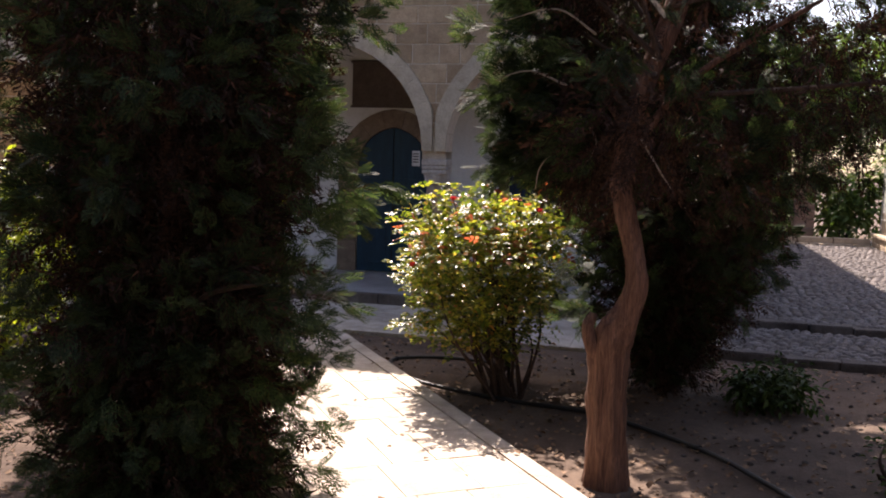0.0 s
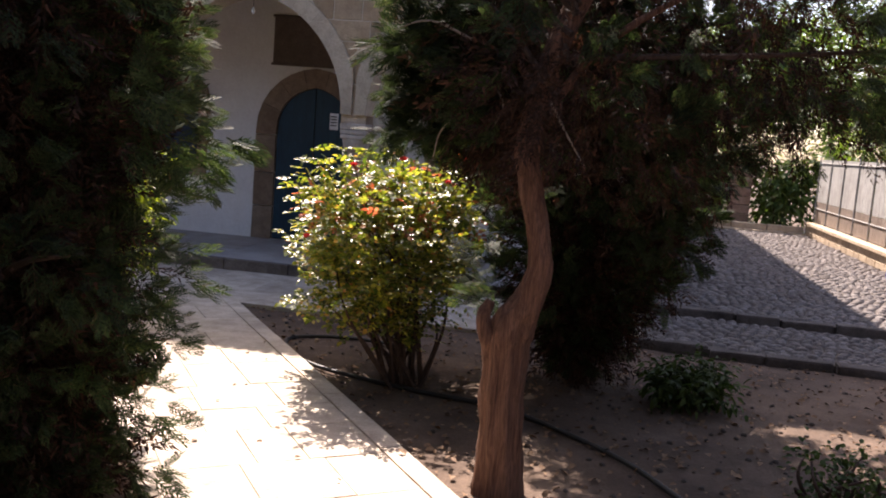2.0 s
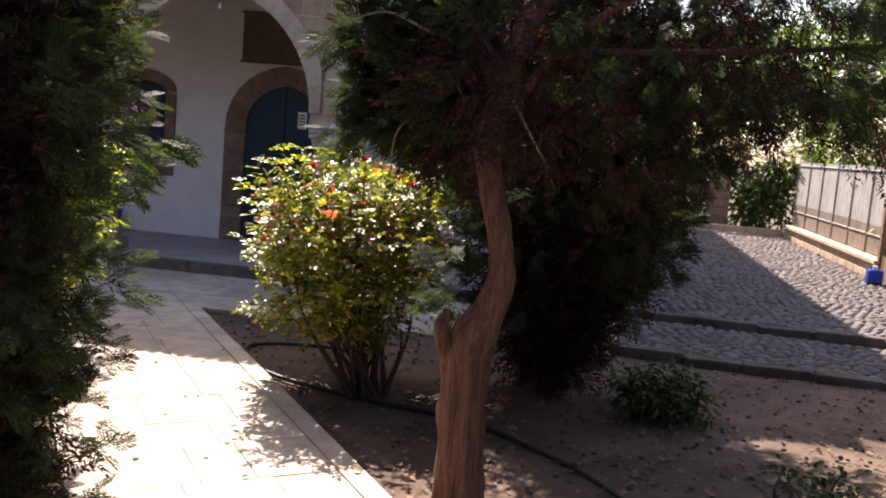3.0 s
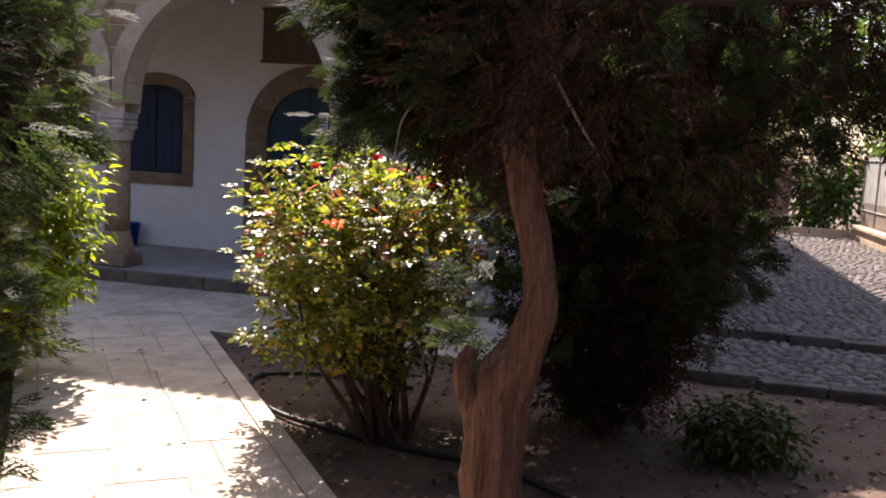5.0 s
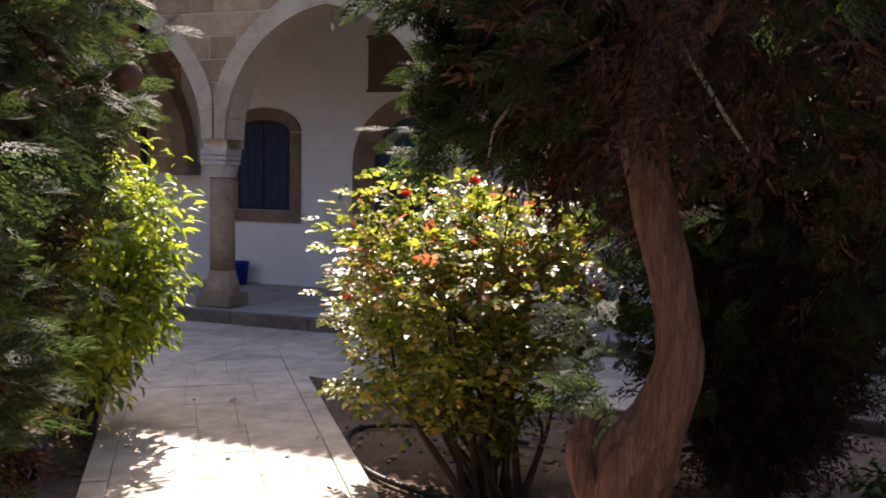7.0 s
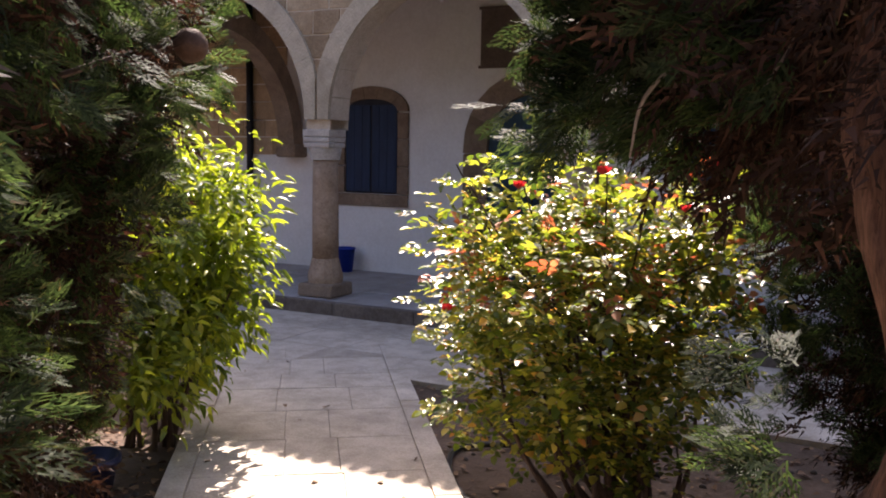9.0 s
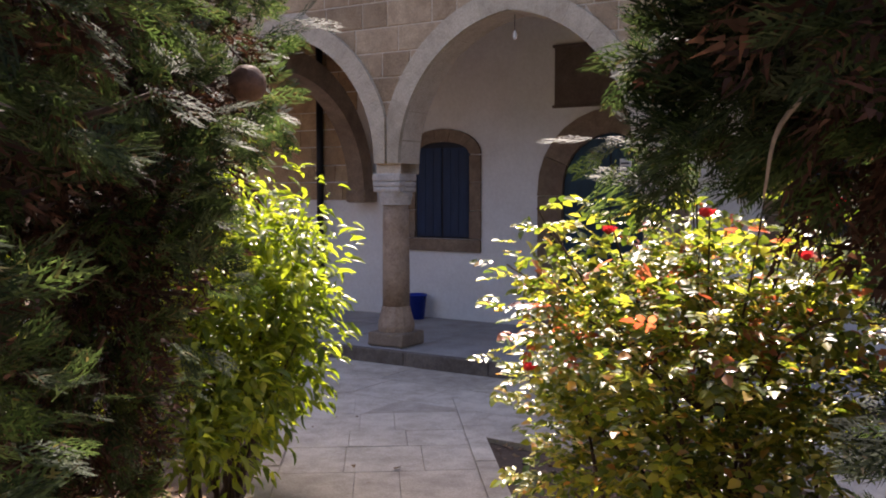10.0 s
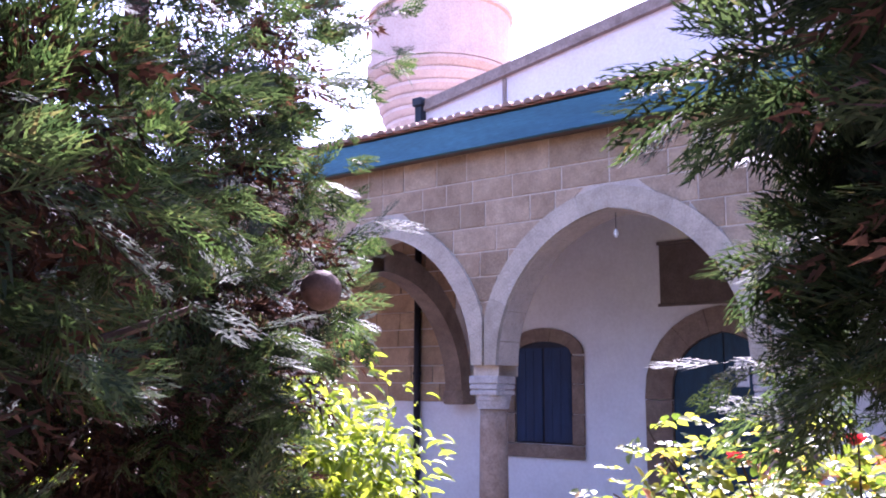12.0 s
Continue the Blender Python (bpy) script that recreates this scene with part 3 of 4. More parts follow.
plaque = thing("wall_plaque", "dark rectangular stone plaque on the wall above the door", "plaque", (1.5, W, 2.64))
boxed("panel", (-0.6, -0.02, -0.28), (0.6, 0.0, 0.28), "plaque", plaque, 0.006)
boxed("frame_bar", (-0.62, -0.03, 0.28), (0.62, 0.0, 0.31), "plaque", plaque, 0.006)
boxed("frame_bar", (-0.62, -0.03, -0.31), (0.62, 0.0, -0.28), "plaque", plaque, 0.006)

sign = thing("notice_board", "small white notice fixed to a column capital", "sign", (2.33, 0.02, 1.66))
boxed("panel", (-0.045, -0.012, -0.08), (0.045, 0.0, 0.09), "cap", sign, 0.003)
for z in (0.05, 0.02, -0.01, -0.04):
    boxed("text_bar", (-0.035, -0.0145, z), (0.03, -0.0125, z + 0.012), "iron", sign, 0)

bulb = thing("hanging_bulb", "small white bulb hanging under the arch", "lamp", (1.30, 0.2, 0.10))
part("cord", tube(bmesh.new(), [(0, 0, 2.70), (0, 0, 2.86)], [0.003, 0.003], 5), "iron", bulb)
part("glass", lathe(bmesh.new(), [(0.004, 2.64), (0.015, 2.65), (0.02, 2.67), (0.014, 2.69), (0.009, 2.71)], 12), "whiteplastic", bulb, "white glass bulb", True)

bucket = thing("bucket", "blue plastic bucket standing at the back wall", "bucket", (-0.63, 1.66, FLOOR))
part("body", lathe(bmesh.new(), [(0.088, 0), (0.115, 0.25), (0.122, 0.25), (0.122, 0.265), (0.106, 0.265), (0.09, 0.04), (0.001, 0.035)], 24), "blueplastic", bucket, "", True)
part("handle", tube(bmesh.new(), [(0.118 * math.cos(a), -0.1 * math.sin(a) * 0.3, 0.25 - 0.1 * math.sin(a)) for a in np.linspace(0, math.pi, 12)], [0.004] * 12, 6), "iron", bucket, "thin wire handle")

# ---- plants ----
def spray_template(seed=4):
    """A ragged little conifer spray along x: a thread-like stem with slim leaflets standing off it."""
    r = random.Random(seed)
    v, f = [], []

    def leaflet(p, d, length, wide):
        q = len(v)
        d = Vector(d).normalized()
        side = d.cross(Vector((0, 0, 1))).normalized() * wide
        p = Vector(p)
        v.extend([tuple(p + d * length * 0.15 + side), tuple(p + d * length + Vector((0, 0, -0.12 * length))), tuple(p + d * length * 0.15 - side)])
        f.append((q, q + 1, q + 2))
    for k in range(19):
        s = (k + r.random() * 0.8) / 19
        side = 1 if k % 2 else -1
        a = side * r.uniform(0.2, 1.15)
        leaflet((s * 0.85, side * 0.02, -0.28 * s * s + r.uniform(-0.08, 0.08)), (math.cos(a), math.sin(a), r.uniform(-0.7, 0.8)), r.uniform(0.16, 0.34) * (1.15 - 0.45 * s), r.uniform(0.022, 0.036))
    leaflet((0.72, 0, -0.14), (1, 0.05, -0.3), 0.3, 0.03)
    return v, f


def frond_template(seed=6):
    """A flat fern-like conifer frond along x: an axis with side shoots, each carrying small leaflets."""
    r = random.Random(seed)
    v, f = [], []

    def sliver(x, y, z, ang, length, wide):
        q, dx, dy = len(v), math.cos(ang), math.sin(ang)
        v.extend([(x - dy * wide, y + dx * wide, z), (x + dx * length, y + dy * length, z - 0.15 * length * length + r.uniform(-0.02, 0.02)), (x + dy * wide, y - dx * wide, z)])
        f.append((q, q + 1, q + 2))
    sliver(0, 0, 0, 0, 1.0, 0.016)
    for k in range(7):
        t = 0.14 + 0.11 * k
        for side in (-1, 1):
            a = side * r.uniform(0.5, 0.85)
            ln = (0.46 - 0.36 * abs(t - 0.32)) * r.uniform(0.75, 1.15)
            x0 = t + r.uniform(-0.03, 0.03)
            z0 = -0.12 * t * t + r.uniform(-0.02, 0.02)
            sliver(x0, 0, z0, a, ln, 0.022)
            for m in (0.4, 0.7):
                sliver(x0 + math.cos(a) * ln * m, math.sin(a) * ln * m, z0, a - side * 0.75, ln * 0.5, 0.02)
                if m < 0.5:
                    sliver(x0 + math.cos(a) * ln * m, math.sin(a) * ln * m, z0, a + side * 0.6, ln * 0.36, 0.02)
    return v, f


SPRAY, FROND = spray_template(), frond_template()


def sprays(name, clumps, per, rng, material, parent, axis, size=(0.13, 0.24), droop=0.5, label=""):
    """Clumps (x, y, z, r) filled with sprays that point outwards from the axis and hang a little."""
    c = np.asarray(clumps, float)
    cnt = np.maximum(6, (per * (c[:, 3] / 0.2) ** 2).astype(int))
    idx = np.repeat(np.arange(len(c)), cnt)
    off = rng.normal(size=(len(idx), 3))
    off *= (rng.uniform(0.15, 1.0, len(idx)) ** 0.6 / np.linalg.norm(off, axis=1))[:, None]
    p = c[idx, :3] + off * c[idx, 3][:, None] * (1, 1, 1.15)
    out = p - np.array(axis)
    out[:, 2] = 0
    out /= np.linalg.norm(out, axis=1, keepdims=True) + 1e-6
    d = out * 0.7 + off * 0.6 + rng.normal(size=p.shape) * 0.35
    d[:, 2] -= droop * rng.uniform(0.2, 1.6, len(p))
    keep = p[:, 2] > 0.03
    p, d = p[keep], d[keep]
    turn = frames_along(d, rng) * rng.uniform(0.65, 1.35, (len(p), 1, 3))
    return spread(name, *SPRAY, p, turn, rng.uniform(*size, len(p)), material, parent, label)


def fronds(name, clumps, tufts, rng, material, parent, axis, size=(0.12, 0.22), lift=0.1, label="", each=5):
    """Tufts of flat fronds: each tuft fans out from one twig end on the outside of a clump."""
    c = np.asarray(clumps, float)
    cnt = np.maximum(3, (tufts * (c[:, 3] / 0.2) ** 2).astype(int))
    idx = np.repeat(np.arange(len(c)), cnt)
    out = c[idx, :3] - np.array(axis)
    out[:, 2] = 0
    out /= np.linalg.norm(out, axis=1, keepdims=True) + 1e-6
    u = rng.normal(size=(len(idx), 3))
    u /= np.linalg.norm(u, axis=1, keepdims=True)
    d = out * 0.75 + u * 0.8
    d[:, 2] += lift + rng.normal(size=len(d)) * 0.3
    d /= np.linalg.norm(d, axis=1, keepdims=True)
    root = c[idx, :3] + u * (c[idx, 3] * rng.uniform(0.25, 0.9, len(idx)))[:, None]
    k = np.repeat(np.arange(len(idx)), each)
    p = root[k] + rng.normal(size=(len(k), 3)) * 0.018
    dd = d[k] + rng.normal(size=(len(k), 3)) * 0.42
    scale = np.repeat(rng.uniform(*size, len(idx)), each) * rng.uniform(0.65, 1.15, len(k))
    keep = p[:, 2] > 0.05
    turn = frames_along(dd[keep], rng, 1.1)
    return spread(name, *FROND, p[keep], turn, scale[keep], material, parent, label)


def shell(centre, profile, count, rng, fill=0.5, size=(0.13, 0.3), lobes=0.22):
    """Clumps over a crown: profile gives (height, radius) pairs."""
    hs, rs = np.array(profile).T
    out = []
    ph = rng.uniform(0, 6.28, 4)
    for k in range(count):
        z = rng.uniform(hs[0], hs[-1])
        r = np.interp(z, hs, rs)
        if rng.uniform() > r / rs.max() + 0.15:
            continue
        a = rng.uniform(0, 2 * math.pi)
        bulge = 1 + lobes * (math.sin(3 * a + ph[0] + z * 2.1) + math.sin(5 * a + ph[1] - z * 3.3)) * 0.6 + rng.normal() * 0.07
        s = rng.uniform(*size)
        rr = max(0.0, r * bulge - s * 0.8) * (1 - fill * rng.uniform() ** 2.2)
        out.append((centre[0] + rr * math.cos(a), centre[1] + rr * math.sin(a), z, s))
    return out


def limbs(parent, origin, top, clumps, rng, count, r0=0.03, name="branch"):
    """Boughs from the stem out to some of the clumps."""
    pick = rng.choice(len(clumps), min(count, len(clumps)), replace=False)
    for i in pick:
        x, y, z, s = clumps[i]
        zs = min(max(z - 0.25 - 0.4 * rng.uniform(), origin[2] + 0.05), top[2])
        t = (zs - origin[2]) / max(0.01, top[2] - origin[2])
        a = Vector(origin).lerp(Vector(top), t)
        b = Vector((x, y, z))
        m = a.lerp(b, 0.5) + Vector((rng.normal() * 0.05, rng.normal() * 0.05, 0.08 + rng.normal() * 0.05))
        pts = smooth_line([a, m, b], 4)
        part(name, tube(bmesh.new(), pts, list(np.linspace(r0, 0.006, len(pts))), 6), "twig", parent)


def conifer(at, profile, count, per, seed, label, height, stem=0.07, group="", fill=0.55, dry=0.12, thin=0.0, size=(0.09, 0.17), boughs=18, lift=0.1):
    rng = np.random.default_rng(seed)
    t = thing("conifer_tree", label, "tree", (0, 0, 0), "garden conifers")
    pts = smooth_line([(at[0], at[1], -0.05), (at[0] + 0.03, at[1] - 0.02, height * 0.3), (at[0] - 0.03, at[1] + 0.03, height * 0.65), (at[0], at[1], height)], 5)
    part("trunk", tube(bmesh.new(), pts, list(np.linspace(stem, 0.015, len(pts))), 10, 0.15), "bark", t, "", True)
    cl = shell(at, profile, count, rng, fill)
    cl = [c for c in cl if not (c[2] > 2.2 and rng.uniform() < thin)]
    limbs(t, (at[0], at[1], 0.2), (at[0], at[1], height), cl, rng, boughs, 0.022)
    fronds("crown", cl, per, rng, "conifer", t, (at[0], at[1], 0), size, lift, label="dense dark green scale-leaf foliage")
    inner = [(at[0] + (x - at[0]) * 0.6, at[1] + (y - at[1]) * 0.6, z, s * 1.15) for x, y, z, s in cl]
    sprays("dry_foliage", inner, dry * 130, rng, "conifer_dry", t, (at[0], at[1], 0), (0.12, 0.22), label="brown dead inner foliage")
    return t


# two dark conifers along the path
conifer((2.87, -6.06), [(0.05, 0.58), (0.5, 0.68), (0.9, 0.76), (1.3, 0.90), (2.2, 0.95), (3.2, 0.88), (4.2, 0.58), (5.0, 0.1)], 530, 5, 3, "tall dense dark green conifer beside the path", 4.9, fill=0.6, thin=0.15)
conifer((2.1, -4.63), [(0.3, 0.22), (0.9, 0.38), (1.35, 0.64), (1.7, 0.85), (2.4, 0.98), (3.3, 0.98), (4.3, 0.72), (5.2, 0.18)], 400, 4.6, 5, "loose feathery green conifer behind the first one", 5.1, fill=0.6, thin=0.66)
# a dark one with foliage to the ground
conifer((5.13, -2.95), [(0.1, 0.26), (0.4, 0.42), (0.75, 0.74), (1.1, 0.98), (1.6, 1.05), (2.2, 1.0), (2.9, 0.8), (3.6, 0.5), (4.2, 0.1)], 470, 4.2, 8, "dark bushy conifer with foliage down to the soil", 4.1, fill=0.6)


def leaning_tree():
    """The old conifer with the bent bare trunk."""
    rng = np.random.default_rng(21)
    t = thing("old_conifer_tree", "old conifer with a bent reddish bare trunk and spreading crown", "tree")
    ctrl = [(4.86, -5.13, -0.06), (4.85, -5.13, 0.25), (4.84, -5.14, 0.55), (4.855, -5.15, 0.76), (4.925, -5.17, 0.90), (4.965, -5.18, 1.05), (4.945, -5.17, 1.22), (4.89, -5.15, 1.42), (4.86, -5.12, 1.62), (4.92, -5.05, 1.95), (5.1, -5.0, 2.5), (5.2, -4.9, 3.2), (5.25, -4.85, 4.2)]
    rad = [0.125, 0.1, 0.1, 0.1, 0.07, 0.054, 0.052, 0.051, 0.047, 0.05, 0.055, 0.04, 0.015]
    pts = smooth_line(ctrl, 5)
    radii = list(np.interp(np.linspace(0, len(rad) - 1, len(pts)), range(len(rad)), rad))
    bm = tube(bmesh.new(), pts, radii, 40, 0.16)
    bm.verts.ensure_lookup_table()
    n = 40
    for i, v in enumerate(bm.verts):
        k, r = i % n, i // n
        if r < len(pts):
            p = pts[r]
            ridge = 0.055 * math.sin(k * 2 * math.pi / n * 9 + r * 0.12) + 0.05 * noise.noise(Vector((k * 1.9, r * 0.16, 0))) + 0.05 * noise.noise(Vector((k * 0.7, r * 0.4, 5)))
            v.co = p + (v.co - p) * (1 + ridge)
    part("trunk", bm, "bark", t, "bent trunk with stringy reddish bark", True)
    for a, b, c, r in (((4.80, -5.16, 0.62), (4.74, -5.2, 0.80), (4.76, -5.18, 0.89), 0.05), ((4.93, -5.1, 1.75), (5.2, -5.0, 2.1), (5.8, -4.8, 2.5), 0.024), ((4.92, -5.1, 1.75), (4.7, -4.9, 2.05), (4.45, -4.6, 2.3), 0.022)):
        q = smooth_line([a, b, c], 5)
        part("limb", tube(bmesh.new(), q, list(np.linspace(r, r * 0.45, len(q))), 10, 0.2), "bark", t, "", True)
    cl = shell((5.65, -4.55), [(1.95, 1.2), (2.4, 1.5), (3.0, 1.6), (3.8, 1.35), (4.6, 0.8), (5.2, 0.3)], 330, rng, 0.75, (0.15, 0.27))
    cl = [c for c in cl if c[0] - c[3] > 4.52 - 0.44 * (c[1] + 6.25) and c[1] - c[3] > -5.75 and not (c[0] > 5.9 and rng.uniform() < 0.45)]
    # hanging skirts of foliage round the trunk's top and out to both sides
    for x, y, z, r in ((4.38, -4.75, 1.75, 0.20), (4.44, -4.70, 1.95, 0.22), (4.42, -4.60, 2.15, 0.22), (4.55, -4.85, 1.85, 0.24), (4.62, -4.75, 1.62, 0.2), (4.75, -4.7, 1.75, 0.24), (4.45, -4.45, 1.7, 0.2), (4.66, -4.55, 1.0, 0.13), (4.72, -4.6, 0.85, 0.12), (4.62, -4.5, 0.78, 0.1),
                       (5.25, -4.9, 1.72, 0.26), (5.55, -4.75, 1.66, 0.26), (5.85, -4.6, 1.72, 0.26), (6.15, -4.45, 1.78, 0.24), (5.4, -4.5, 1.55, 0.28), (5.75, -4.2, 1.55, 0.28), (6.4, -4.6, 1.95, 0.22), (6.5, -4.3, 1.78, 0.2), (6.75, -4.2, 1.9, 0.2), (5.2, -5.2, 1.95, 0.2), (6.0, -4.0, 1.75, 0.25), (5.15, -4.5, 1.5, 0.22)):
        cl.append((x, y, z, r))
    for k in range(46):
        cl.append((rng.uniform(4.2, 4.75), rng.uniform(-5.0, -4.45), rng.uniform(1.7, 2.75), rng.uniform(0.15, 0.24)))
    for k in range(40):
        cl.append((rng.uniform(4.15, 4.6), rng.uniform(-4.85, -4.3), rng.uniform(1.68, 2.9), rng.uniform(0.13, 0.2)))
    for k in range(18):
        cl.append((rng.uniform(4.15, 4.7), rng.uniform(-4.9, -4.45), rng.uniform(1.55, 2.1), rng.uniform(0.10, 0.16)))
    for k in range(48):
        cl.append((rng.uniform(5.5, 7.5), rng.uniform(-4.9, -3.4), rng.uniform(1.85, 2.7), rng.uniform(0.16, 0.26)))
    drape = np.random.default_rng(77)
    for k in range(30):
        cl.append((drape.uniform(4.14, 4.55), drape.uniform(-4.8, -4.5), drape.uniform(1.56, 2.1), drape.uniform(0.10, 0.15)))
    limbs(t, (4.95, -5.18, 1.6), (5.25, -4.85, 4.0), [c for c in cl if c[2] > 2.1], rng, 20, 0.016, "twig")
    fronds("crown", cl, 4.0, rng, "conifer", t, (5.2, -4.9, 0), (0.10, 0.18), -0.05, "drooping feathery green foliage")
    inner = [(x * 0.65 + 5.2 * 0.35, y * 0.65 - 4.85 * 0.35, z - 0.05, s) for x, y, z, s in cl if z > 1.5]
    for x, y, z in ((4.78, -4.85, 1.72), (4.95, -4.95, 1.7), (5.05, -4.9, 1.85), (4.65, -4.75, 1.9), (5.1, -4.75, 1.62), (4.85, -4.8, 2.05), (4.8, -4.7, 1.5), (4.92, -5.34, 1.8), (4.93, -5.36, 1.74), (4.88, -5.32, 1.85), (4.98, -5.34, 1.9), (5.0, -5.3, 1.7), (4.84, -5.28, 1.7), (4.78, -5.22, 1.85), (5.08, -5.3, 1.82), (4.7, -5.05, 1.75), (5.2, -5.2, 1.75), (4.9, -5.3, 2.0), (4.6, -5.0, 1.9)):
        inner.append((x, y, z, 0.24))
    for k in range(12):
        inner.append((rng.uniform(4.3, 4.85), rng.uniform(-4.9, -4.5), rng.uniform(1.55, 2.15), rng.uniform(0.14, 0.2)))
    # pale dead twigs sticking out of the crown
    for a, b, c in (((4.55, -4.95, 2.05), (4.35, -5.0, 2.12), (4.12, -4.92, 2.06)), ((4.7, -5.05, 2.3), (4.5, -5.1, 2.42), (4.22, -5.0, 2.38)), ((4.95, -5.2, 1.78), (5.05, -5.22, 1.62), (5.12, -5.24, 1.52)), ((4.5, -4.85, 1.72), (4.42, -4.9, 1.62), (4.40, -4.92, 1.5)), ((4.62, -4.9, 1.9), (4.72, -4.98, 1.76), (4.66, -5.0, 1.62))):
        q = smooth_line([a, b, c], 5)
        part("dead_twig", tube(bmesh.new(), q, list(np.linspace(0.007, 0.0025, len(q))), 6), "deadwood", t, "pale bare dead twig", True)
    sprays("dry_foliage", inner, 12, rng, "conifer_dry", t, (5.2, -4.9, 0), (0.1, 0.2), 1.1, "brown dead foliage hanging inside the crown")


leaning_tree()


def leaf_template(length=1.0, wide=0.3, fold=0.12, curl=0.12):
    v = [(0, 0, 0), (0.32, wide, fold), (0.34, 0, -0.02), (0.32, -wide, fold), (0.7, wide * 0.72, fold * 0.7 - curl * 0.5), (0.72, 0, -curl * 0.6), (0.7, -wide * 0.72, fold * 0.7 - curl * 0.5), (1, 0, -curl * 1.4)]
    f = [(0, 2, 1, 1), (0, 3, 2, 2), (1, 2, 5, 4), (2, 3, 6, 5), (4, 5, 7, 7), (5, 6, 7, 7)]
    tri = []
    for q in f:
        tri.append(q[:3])
        if q[3] != q[2]:
            tri.append((q[0], q[2], q[3]))
    return v, tri


ROSE_LEAF, SLIM_LEAF = leaf_template(1, 0.36), leaf_template(1, 0.2, 0.08, 0.25)


def leafy(name, tips, per, rng, tmpl, size, material, parent, label="", spreadr=0.10, flat=0.6, droop=0.25, roll=0.9):
    """Leaves in small groups about twig tips."""
    tips = np.asarray(tips, float)
    idx = np.repeat(np.arange(len(tips)), per)
    off = np.clip(rng.normal(size=(len(idx), 3)), -1.6, 1.6) * spreadr
    p = tips[idx] + off
    d = off / (spreadr * 1.2) + rng.normal(size=off.shape) * 0.55
    d[:, 2] = d[:, 2] * flat - droop
    return spread(name, *tmpl, p, frames_along(d, rng, roll), rng.uniform(*size, len(p)), material, parent, label)


def compound(count=5, wide=0.34):
    """A pinnate leaf along x: oval leaflets in pairs and one at the tip."""
    v, f = [], []
    spots = [(0.22, -1.1), (0.26, 1.1), (0.52, -1.0), (0.56, 1.0), (0.72, 0.0)][5 - count:]
    for x, a in spots:
        k, ca, sa = len(v), math.cos(a), math.sin(a)
        ln = 0.46 if a == 0 else 0.38
        tilt = 0.25 * math.sin(7 * x)
        for px, py, pz in ((0, 0, 0), (0.35, wide, 0.10), (0.36, 0, 0.0), (0.35, -wide, 0.10), (0.72, wide * 0.7, 0.05), (0.72, -wide * 0.7, 0.05), (1, 0, -0.10)):
            v.append((x + ln * (px * ca - py * sa), ln * (px * sa + py * ca), ln * (pz + tilt * py) - 0.12 * x * x))
        f += [(k, k + 2, k + 1), (k, k + 3, k + 2), (k + 1, k + 2, k + 4), (k + 2, k + 3, k + 5), (k + 2, k + 5, k + 6), (k + 2, k + 6, k + 4)]
    return v, f


ROSE_SPRAY = compound()


def bush(name, label, base, centre, radius, tips, per, seed, tmpl, size, material, leaf_label, stems=14, spreadr=0.09, cut=None, category="bush", boxy=0.0, taper=0.0, roll=0.9):
    rng = np.random.default_rng(seed)
    t = thing(name, label, category)
    out = []
    while len(out) < tips:
        q = rng.normal(size=3)
        q /= np.linalg.norm(q)
        q *= 1 + boxy * (1 / np.max(np.abs(q)) - 1)
        q *= rng.uniform(0.25, 1.0) ** 0.45
        a = math.atan2(q[1], q[0])
        q *= 1 + 0.13 * math.sin(3 * a + seed + q[2] * 3) + 0.12 * math.sin(7 * a + q[2] * 6)
        q[:2] *= 1 - taper * max(0.0, -q[2])
        p = np.array(centre) + q * np.array(radius)
        if cut and not cut(p):
            continue
        out.append(p)
    for i in range(stems):
        p = Vector(out[i * (tips // stems)])
        b = Vector((base[0] + rng.normal() * 0.07, base[1] + rng.normal() * 0.07, -0.03))
        m = b.lerp(p, 0.5) + Vector((rng.normal() * 0.06, rng.normal() * 0.06, 0.05))
        q = smooth_line([b, m, p], 5)
        part("stem", tube(bmesh.new(), q, list(np.linspace(0.014, 0.004, len(q))), 6), "twig", t)
    leafy("leaves", out, per, rng, tmpl, size, material, t, leaf_label, spreadr, 0.6 if roll > 0.6 else 0.4, 0.25 if roll > 0.6 else 0.1, roll)
    return t, np.array(out), rng


rose, tips, rng = bush("rose_bush", "rose bush with sunlit yellow-green and reddish leaves in the bed", (4.02, -3.50, 0), (3.81, -3.34, 0.83), (0.56, 0.56, 0.50), 560, 6, 31, ROSE_SPRAY, (0.065, 0.115), "rose", "glossy yellow-green leaves", 30, 0.065, None, "bush", 0.5, 0.28, 0.55)
high = tips[(tips[:, 2] > 1.0)]
leafy("young_leaves", high[::5], 4, rng, ROSE_SPRAY, (0.07, 0.13), "young", rose, "reddish young leaves", 0.06)
# long shoots above the outline
for x, y, z in ((3.30, -3.50, 1.52), (3.62, -3.62, 1.50), (3.95, -3.6, 1.50), (3.75, -3.1, 1.56), (3.30, -3.1, 1.42), (4.12, -3.62, 1.55), (4.22, -3.2, 1.45), (4.3, -3.55, 1.38), (3.48, -3.75, 1.45), (3.85, -3.4, 1.55), (3.24, -3.62, 1.32), (4.45, -3.62, 1.2)):
    z -= 0.07
    q = smooth_line([(3.9, -3.42, 0.75), ((3.9 * 0.35 + x * 0.65), (y * 0.65 - 3.42 * 0.35), 1.1), (x, y, z)], 5)
    part("shoot", tube(bmesh.new(), q, list(np.linspace(0.006, 0.003, len(q))), 5), "twig", rose)
    leafy("shoot_leaves", q[-5:], 3, rng, ROSE_SPRAY, (0.08, 0.13), "rose", rose, "", 0.03)
